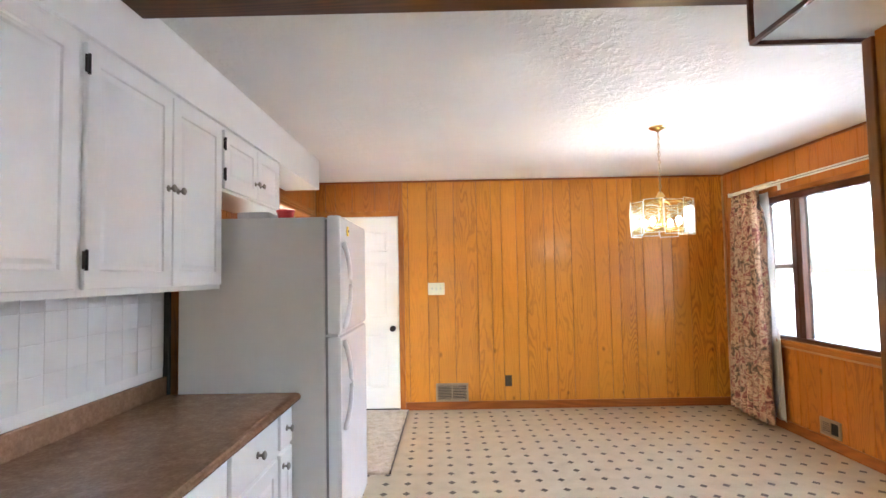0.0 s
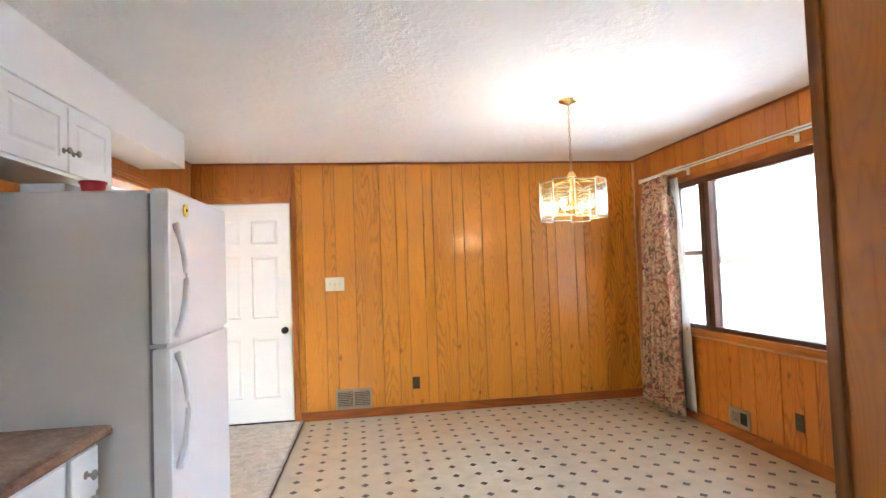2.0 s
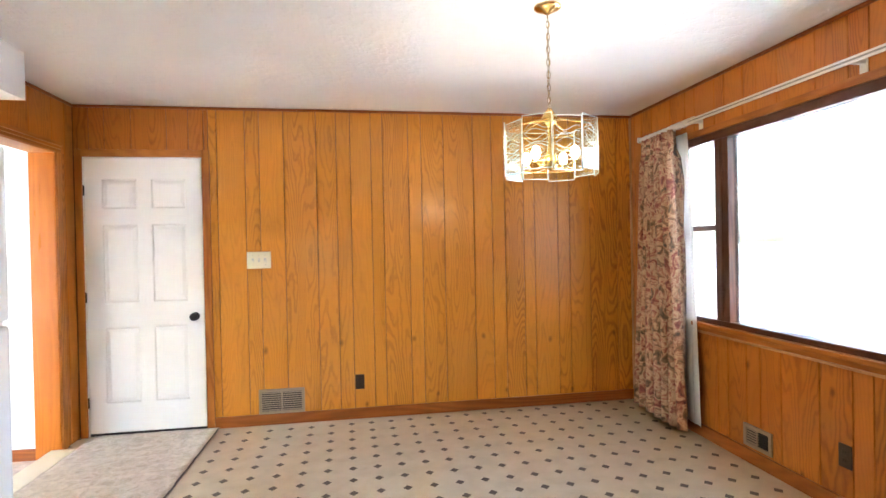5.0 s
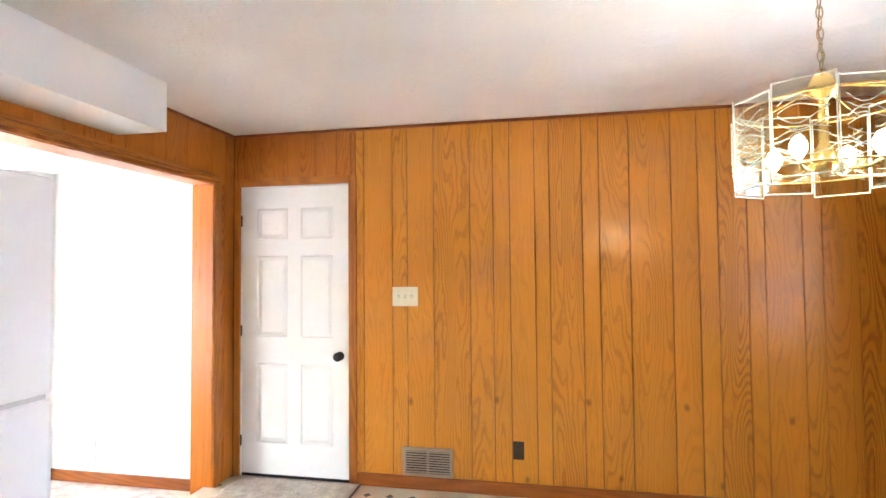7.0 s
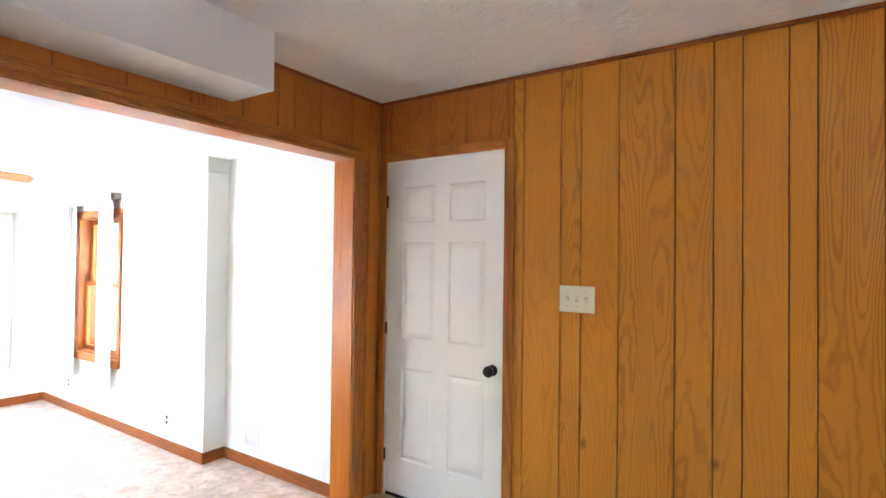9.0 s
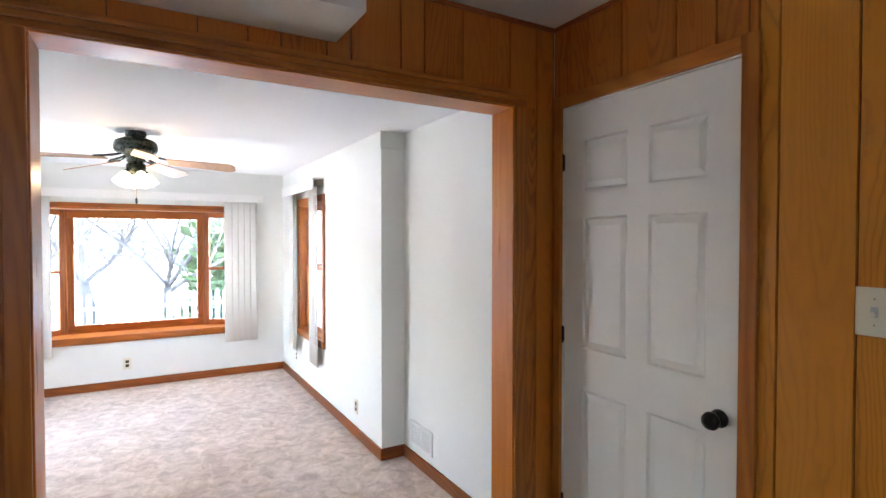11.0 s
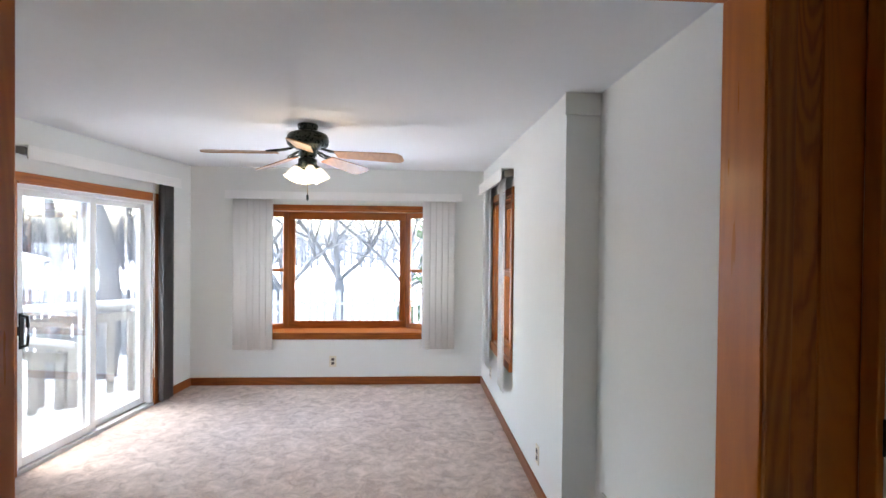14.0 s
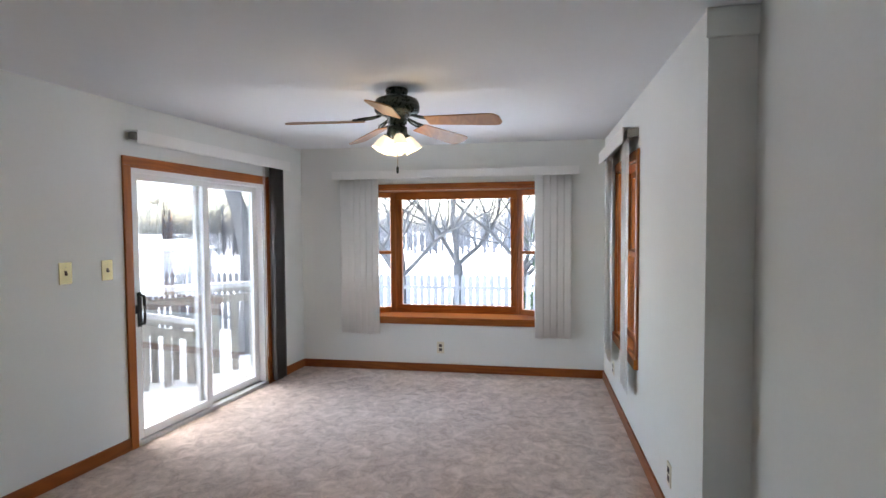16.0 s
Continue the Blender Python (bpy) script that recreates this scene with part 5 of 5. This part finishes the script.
vertical_blind("off-white vertical blind drawn open beside the bay window", "y", 1, LX0, 2.42, 4.93, 1.885, 1.968, [(2.50, 2.90, 6, 5), (4.52, 4.85, 5, 8)], 0.275, [M_BLIND, M_BLIND])
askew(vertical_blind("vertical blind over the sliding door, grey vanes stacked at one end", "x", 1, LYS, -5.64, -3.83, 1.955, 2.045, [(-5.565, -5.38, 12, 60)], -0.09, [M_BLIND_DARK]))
vertical_blind("off-white vertical blind drawn open beside the narrow window", "x", -1, LYN, -5.58, -4.32, 1.93, 2.03, [(-5.47, -5.12, 6, 14), (-4.66, -4.36, 5, 10)], 0.25, [M_BLIND, M_BLIND])

wall_plate("wall_outlet", "ivory double outlet under the bay window", "outlet", "y", 1, LX0, 3.545, 0.135, 0.075, 0.12, M_IVORY, "socket", "ivory outlets")
wall_plate("wall_outlet", "ivory double outlet on the white wall", "outlet", "x", -1, LYN, -3.485, 0.125, 0.072, 0.115, M_IVORY, "socket", "ivory outlets")
wall_plate("wall_outlet", "ivory double outlet near the room corner", "outlet", "x", -1, LYN, -5.36, 0.16, 0.072, 0.115, M_IVORY, "socket", "ivory outlets")
askew(wall_plate("light_switch", "antique brass single switch plate on the white wall", "light switch", "x", 1, LYS, -3.385, 1.123, 0.078, 0.13, M_GOLDPLATE, 1, "brass switches"))
askew(wall_plate("light_switch", "antique brass single switch plate beside the sliding door", "light switch", "x", 1, LYS, -3.66, 1.12, 0.078, 0.13, M_GOLDPLATE, 1, "brass switches"))
wall_register("white heating register low on the recessed wall", "x", -1, LYR, -2.86, -2.54, 0.02, 0.185, M_VENTW, M_GREYPL, 8)


def ceiling_fan():
    t = thing("ceiling_fan", "dark green ceiling fan with five oak blades and lit glass shades", "ceiling fan", FANX, FANY, LZC)
    T = Matrix.Translation((FANX, FANY, 0))
    put("canopy", add_lathe(bmesh.new(), [(0.066, LZC), (0.070, LZC - 0.012), (0.064, LZC - 0.035), (0.04, LZC - 0.058), (0.026, LZC - 0.066)], T), M_FANGREEN, t)
    put("motor_housing", add_lathe(bmesh.new(), [(0.03, 2.185), (0.085, 2.18), (0.128, 2.162), (0.138, 2.14), (0.138, 2.095), (0.128, 2.082), (0.09, 2.068), (0.06, 2.055), (0.06, 2.02), (0.045, 2.005)], T, 32), M_FANGREEN, t)
    put("motor_band", add_lathe(bmesh.new(), [(0.1385, 2.128), (0.1405, 2.124), (0.1405, 2.112), (0.1385, 2.108)], T, 32, cap=False), M_FANGREEN, t)
    put("light_fitter", add_lathe(bmesh.new(), [(0.045, 2.005), (0.062, 1.995), (0.062, 1.965), (0.04, 1.945), (0.012, 1.93)], T), M_FANGREEN, t)
    for k in range(5):
        a = radians(366 + 72 * k)
        R = T @ Matrix.Rotation(a, 4, "Z")
        bm = bmesh.new()
        out = []
        for i in range(22):
            f = i / 21
            out.append((0.20 + 0.46 * f, (0.052 + 0.022 * f) * (1 if f < 0.86 else math.sqrt(max(0.0, 1 - ((f - 0.86) / 0.14) ** 2)) * 0.55 + 0.45)))
        tilt = Matrix.Translation((0, 0, 2.035)) @ Matrix.Rotation(radians(4), 4, "Y") @ Matrix.Rotation(radians(-15), 4, "X")
        for dz in (0.0, 0.006):
            top = [bm.verts.new(R @ tilt @ Vector((x, w, dz))) for x, w in out]
            bot = [bm.verts.new(R @ tilt @ Vector((x, -w, dz))) for x, w in out]
            bm.faces.new(top + list(reversed(bot)))
            if dz == 0.0:
                low = top + list(reversed(bot))
            else:
                hi = top + list(reversed(bot))
        for i in range(len(low)):
            j = (i + 1) % len(low)
            bm.faces.new((low[i], low[j], hi[j], hi[i]))
        put("blade", bm, M_BLADE, t, "light oak blade")
        bm = bmesh.new()
        for w in (-0.022, 0.022):
            add_tube(bm, [R @ Vector((0.10, w * 0.4, 2.062)), R @ Vector((0.15, w, 2.046)), R @ Vector((0.20, w * 1.3, 2.038)), R @ Vector((0.27, 0, 2.029))], 0.006, 6)
        add_tube(bm, [R @ Vector((0.10, 0, 2.064)), R @ Vector((0.22, 0, 2.034))], 0.007, 6)
        put("blade_iron", bm, M_FANGREEN, t)
    for k in range(4):
        a = radians(25 + 90 * k)
        R = T @ Matrix.Rotation(a, 4, "Z") @ Matrix.Translation((0.048, 0, 1.965)) @ Matrix.Rotation(radians(152), 4, "Y")
        put("shade_arm", add_lathe(bmesh.new(), [(0.014, -0.02), (0.014, 0.02), (0.024, 0.025), (0.024, 0.035)], R, 12), M_FANGREEN, t)
        s = put("glass_shade", add_lathe(bmesh.new(), [(0.022, 0.03), (0.031, 0.045), (0.045, 0.085), (0.050, 0.112), (0.055, 0.125)], R, 20, cap=False), M_SHADE, t, "lit frosted tulip glass shade")
        s.visible_shadow = False
    put("pull_chain", add_tube(bmesh.new(), [(FANX, FANY, 1.935), (FANX, FANY, 1.76)], 0.0018, 5), M_BRASS, t)
    put("chain_pull", add_lathe(bmesh.new(), [(0.003, 1.76), (0.008, 1.75), (0.008, 1.725), (0.003, 1.715)], T, 10), M_FANGREEN, t)


ceiling_fan()

# ---- outside ----
def snow_ground():
    bm = bmesh.new()
    n = 90
    def warp(s):
        return math.copysign(abs(s) ** 2.6, s) * 600
    g = [[None] * (n + 1) for _ in range(n + 1)]
    for i in range(n + 1):
        for j in range(n + 1):
            x, y = warp(2 * i / n - 1) - 6, warp(2 * j / n - 1) + 2
            d = math.hypot(x + 2, y - 2)
            z = -1.30 + 0.08 * noise.noise(Vector((x * 0.25, y * 0.25, 0))) - max(0, d - 30) * 0.004
            g[i][j] = bm.verts.new((x, y, z))
    for i in range(n):
        for j in range(n):
            bm.faces.new((g[i][j], g[i + 1][j], g[i + 1][j + 1], g[i][j + 1])).smooth = True
    return structure("ground", bm, M_SNOW, "snow-covered back yard", "ground")


snow_ground()


def deck():
    t = thing("deck", "weathered wooden deck under snow with post and baluster railing", "deck", -4.2, 0.5, -1.30)
    y1, y0, xa, xb = 1.55, 0.28, -6.25, -2.4
    k = 0
    y = y0
    while y < y1 - 0.1:
        put("deck_board", box_bm(xa, xb, y, y + 0.135, -0.28, -0.245, bevel=0.004), M_DECK, t)
        y += 0.142
    bm = bmesh.new()
    nx, ny = 40, 14
    g = [[bm.verts.new((xa + 0.02 + (xb - xa - 0.04) * i / nx, y0 + 0.02 + (y1 - y0 - 0.04) * j / ny, -0.19 + 0.03 * noise.noise(Vector((i * 0.22, j * 0.22, 3))) - (0.05 if i in (0, nx) or j == 0 else 0))) for j in range(ny + 1)] for i in range(nx + 1)]
    for i in range(nx):
        for j in range(ny):
            bm.faces.new((g[i][j], g[i + 1][j], g[i + 1][j + 1], g[i][j + 1])).smooth = True
    put("snow_cover", bm, M_SNOW, t, "smooth layer of snow")
    def rail(p, q, steps, zt=0.66, slope=0.0):
        P, Q = Vector(p), Vector(q)
        d = (Q - P)
        L = d.length
        d.normalize()
        nrm = Vector((-d.y, d.x, 0))
        def beam(name, u0, u1, w, za, zb, mat, s=slope):
            bm = bmesh.new()
            vs = []
            for u in (u0, u1):
                c = P + d * u
                for ww in (-w, w):
                    for z in (za, zb):
                        vs.append(bm.verts.new((c.x + nrm.x * ww, c.y + nrm.y * ww, z + s * u)))
            for f in ((0, 1, 3, 2), (4, 6, 7, 5), (0, 4, 5, 1), (2, 3, 7, 6), (0, 2, 6, 4), (1, 5, 7, 3)):
                bm.faces.new([vs[i] for i in f])
            return put(name, bm, mat, t)
        beam("top_rail", 0, L, 0.07, zt - 0.035, zt, M_DECK)
        beam("rail_snow", 0, L, 0.06, zt, zt + 0.055, M_SNOW)
        beam("lower_rail", 0, L, 0.02, zt - 0.16, zt - 0.075, M_DECK)
        n = max(1, round(L / 0.19))
        for i in range(n):
            u = (i + 0.5) * L / n
            beam("baluster", u - 0.034, u + 0.034, 0.018, -0.24 if not slope else zt - 0.80, zt - 0.075, M_DECK)
        for u in [L * i / steps for i in range(steps + 1)]:
            beam("post", max(0, u - 0.05), u + 0.05, 0.05, -1.30, zt + 0.01 if not slope else zt + 0.05, M_DECK)
    rail((-6.15, 1.45), (-5.35, 0.60), 1, 0.74)
    rail((-5.35, 0.55), (-4.2, 0.33), 1, 0.74)
    rail((-4.1, 0.33), (-2.45, 0.33), 1, 0.74)
    rail((-5.05, 0.72), (-5.55, 1.10), 1, 0.56, -0.28)


deck()


def fence(x0, y0, x1, y1, name_label):
    t = thing("fence", name_label, "fence", x0, y0, -1.30)
    L = math.hypot(x1 - x0, y1 - y0)
    a = math.atan2(y1 - y0, x1 - x0)
    t.rotation_euler = (0, 0, a)
    bm = bmesh.new()
    prof = ((-0.055, 0.05), (0.055, 0.05), (0.055, 1.50), (0.0, 1.57), (-0.055, 1.50))
    fr, bk = [bm.verts.new((x, -0.01, z)) for x, z in prof], [bm.verts.new((x, 0.01, z)) for x, z in prof]
    bm.faces.new(fr)
    bm.faces.new(bk)
    for k in range(5):
        bm.faces.new((fr[k], fr[(k + 1) % 5], bk[(k + 1) % 5], bk[k]))
    me = mesh_of("picket", bm, M_FENCE)
    n = int(L / 0.17)
    for i in range(n):
        ob = new("picket", me)
        ob.parent = t
        ob.location = (0.085 + i * 0.17, 0, 0.02 * noise.noise(Vector((i * 0.7, 0, 0))))
    for z in (0.35, 1.2):
        part("rail", box_bm(0, L, -0.05, -0.011, z, z + 0.08), M_FENCE, t)
    for i in range(int(L / 2.4) + 1):
        part("post", box_bm(i * 2.4 - 0.045, i * 2.4 + 0.045, -0.14, -0.05, 0, 1.45), M_FENCE, t)


fence(-13.0, -9.5, -13.0, 10.5, "weathered pale picket fence at the back of the yard")
fence(-13.0, -9.5, -1.0, -11.5, "weathered pale picket fence along the yard")


def bare_tree(x, y, z, height, radius, seed, spread, depth, label, lean=(0, 0), fork=3, first=1.0, bark=M_BARK):
    rnd = random.Random(seed)
    t = thing("tree", label, "tree", x, y, z)
    trunk, limbs = bmesh.new(), bmesh.new()
    def grow(p, d, length, r, level):
        pts, rad = [p], [r]
        q, dd = p.copy(), d.copy()
        segs = 7 if level < 2 else 4
        for s in range(segs):
            dd = (dd + Vector((rnd.uniform(-1, 1), rnd.uniform(-1, 1), rnd.uniform(-0.5, 0.9))) * 0.23).normalized()
            q = q + dd * length / segs
            pts.append(q.copy())
            rad.append(max(0.009, r * (1 - 0.45 * (s + 1) / segs)))
        add_tube(trunk if level == 0 else limbs, pts, rad, 10 if level == 0 else (6 if level < 3 else 3), cap=level == 0)
        if level >= depth:
            return
        n = fork + (1 if level > 0 else 0)
        for k in range(n):
            i = rnd.choice((2, 3, 4, segs)) if level else rnd.choice((segs - 1, segs))
            az = rnd.uniform(0, 2 * math.pi) if level else 2 * math.pi * k / n + rnd.uniform(-0.4, 0.4)
            side = Vector((math.cos(az), math.sin(az), rnd.uniform(0.0, 0.55)))
            nd = (dd * (1 - spread) + side * spread).normalized()
            grow(pts[i], nd, length * (first if level == 0 else 1.0) * rnd.uniform(0.58, 0.82), rad[i] * rnd.uniform(0.42, 0.66), level + 1)
    grow(Vector((x, y, z)), Vector((lean[0], lean[1], 1)).normalized(), height, radius, 0)
    put("trunk", trunk, bark, t)
    put("crown", limbs, bark, t, "bare spreading branches")
    return t


bare_tree(-14.2, 1.0, -1.4, 1.5, 0.26, 8, 0.55, 6, "bare many-stemmed tree spreading behind the fence", fork=4, first=3.2)
bare_tree(-14.6, 2.5, -1.4, 1.8, 0.24, 12, 0.55, 6, "bare many-stemmed tree behind the fence", fork=3, first=2.6)
bare_tree(-15.4, 4.0, -1.4, 1.6, 0.22, 5, 0.55, 5, "bare spreading tree behind the fence", fork=4, first=2.8)
bare_tree(-18.5, 6.6, -1.35, 2.4, 0.22, 11, 0.5, 4, "bare winter tree in the snowy yard")
bare_tree(-11.05, -1.75, -1.4, 5.5, 0.24, 21, 0.45, 4, "tall bare tree with a thick trunk", lean=(0.03, 0.02), bark=M_PALEBARK)
bare_tree(-11.0, -2.72, -1.4, 4.6, 0.13, 23, 0.45, 3, "slim leaning bare tree beyond the deck", lean=(-0.02, -0.06), bark=M_PALEBARK)
bare_tree(-24.0, -20.0, -1.4, 4.5, 0.22, 41, 0.5, 4, "bare tree beyond the fence")
bare_tree(-27.0, -9.0, -1.4, 4.5, 0.22, 51, 0.5, 4, "bare tree beyond the fence")
bare_tree(-26.0, 9.0, -1.4, 4.5, 0.22, 61, 0.5, 4, "bare tree beyond the fence")


def shrub(x, y, z, size, seed, label):
    rnd = random.Random(seed)
    bm = bmesh.new()
    for k in range(900):
        v = Vector((rnd.gauss(0, 1), rnd.gauss(0, 1), rnd.gauss(0, 1))).normalized() * rnd.uniform(0.45, 1.0)
        c = Vector((x, y, z + size * 0.75)) + Vector((v.x, v.y, v.z * 0.8)) * size
        a = Vector((rnd.uniform(-1, 1), rnd.uniform(-1, 1), rnd.uniform(-0.3, 1))) * size * 0.16
        b = Vector((rnd.uniform(-1, 1), rnd.uniform(-1, 1), rnd.uniform(-0.5, 0.5))) * size * 0.09
        bm.faces.new([bm.verts.new(c), bm.verts.new(c + a + b), bm.verts.new(c + a * 1.6), bm.verts.new(c + a - b)])
    t = thing("shrub", label, "shrub", x, y, z)
    put("foliage", bm, M_EVERGREEN, t)
    put("stem", add_tube(bmesh.new(), [(x, y, z), (x, y, z + size * 0.7)], 0.03, 6), M_BARK, t)


shrub(-14.2, 4.9, -1.35, 0.85, 3, "green evergreen shrub behind the fence")
shrub(-16.0, 6.9, -1.3, 2.6, 4, "tall green evergreen beyond the fence")


def house(x0, x1, y0, y1, z0, h, roof, label, courses, ridge):
    t = thing("house", label, "house", (x0 + x1) / 2, (y0 + y1) / 2, z0)
    put("wall", box_bm(x0 + 0.02, x1 - 0.02, y0 + 0.02, y1 - 0.02, z0, z0 + h), M_SIDING, t)
    for k in range(int(h / courses)):
        z = z0 + k * courses
        bm = bmesh.new()
        lo = [bm.verts.new(p) for p in ((x0, y0, z), (x1, y0, z), (x1, y1, z), (x0, y1, z))]
        hi = [bm.verts.new(p) for p in ((x0 + 0.018, y0 + 0.018, z + courses), (x1 - 0.018, y0 + 0.018, z + courses), (x1 - 0.018, y1 - 0.018, z + courses), (x0 + 0.018, y1 - 0.018, z + courses))]
        for i in range(4):
            bm.faces.new((lo[i], lo[(i + 1) % 4], hi[(i + 1) % 4], hi[i]))
        bm.faces.new(lo)
        put("siding_board", bm, M_SIDING, t)
    bm = bmesh.new()
    o = 0.4
    if ridge == "x":
        pts = [(x0 - o, y0 - o, z0 + h), (x1 + o, y0 - o, z0 + h), (x1 + o, y1 + o, z0 + h), (x0 - o, y1 + o, z0 + h), (x0 - o, (y0 + y1) / 2, z0 + h + roof), (x1 + o, (y0 + y1) / 2, z0 + h + roof)]
        fs = ((0, 1, 5, 4), (2, 3, 4, 5), (0, 4, 3), (1, 2, 5), (0, 3, 2, 1))
    else:
        pts = [(x0 - o, y0 - o, z0 + h), (x1 + o, y0 - o, z0 + h), (x1 + o, y1 + o, z0 + h), (x0 - o, y1 + o, z0 + h), ((x0 + x1) / 2, y0 - o, z0 + h + roof), ((x0 + x1) / 2, y1 + o, z0 + h + roof)]
        fs = ((1, 2, 5, 4), (3, 0, 4, 5), (0, 1, 4), (2, 3, 5), (0, 3, 2, 1))
    vs = [bm.verts.new(p) for p in pts]
    for f in fs:
        bm.faces.new([vs[i] for i in f])
    put("roof", bm, M_SNOW, t, "roof under snow")
    return t


house(8.2, 13.8, -3.0, 9.5, -1.30, 3.6, 1.6, "neighbouring house with pale lap siding", 0.2, "y")
house(-29.6, -26.0, -19.0, -15.4, -1.5, 1.75, 0.55, "white garden shed with a snow-covered roof", 0.25, "x")

# woods on the horizon; distance haze put into the twigs' grey-blue colour
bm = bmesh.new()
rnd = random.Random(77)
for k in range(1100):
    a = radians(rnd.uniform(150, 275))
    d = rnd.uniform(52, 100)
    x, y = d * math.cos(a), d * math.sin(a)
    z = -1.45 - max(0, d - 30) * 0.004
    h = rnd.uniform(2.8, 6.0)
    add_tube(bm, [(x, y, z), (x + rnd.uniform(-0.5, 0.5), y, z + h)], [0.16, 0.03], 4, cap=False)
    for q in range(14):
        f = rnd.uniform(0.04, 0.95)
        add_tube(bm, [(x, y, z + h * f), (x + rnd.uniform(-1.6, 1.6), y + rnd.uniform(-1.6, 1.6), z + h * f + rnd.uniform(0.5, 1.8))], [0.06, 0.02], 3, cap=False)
woods = part("woods", bm, M_HAZETWIGS)
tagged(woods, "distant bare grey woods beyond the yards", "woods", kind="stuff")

# unseen eave added to this house, to cut sky light at the dining window
eave = thing("light_cutting_eave", "unseen boxed eave added to cut sky light at the dining window", "eave", XE + 0.5, 2.0, 2.45, kind="structure")
put("soffit_board", box_bm(XE + 0.16, XE + 0.50, YS - 0.1, YN + 0.3, 2.42, 2.45), M_WHITEPL, eave)
put("fascia", box_bm(XE + 0.50, XE + 0.53, YS - 0.1, YN + 0.3, 2.38, 2.58), M_WHITEPL, eave)
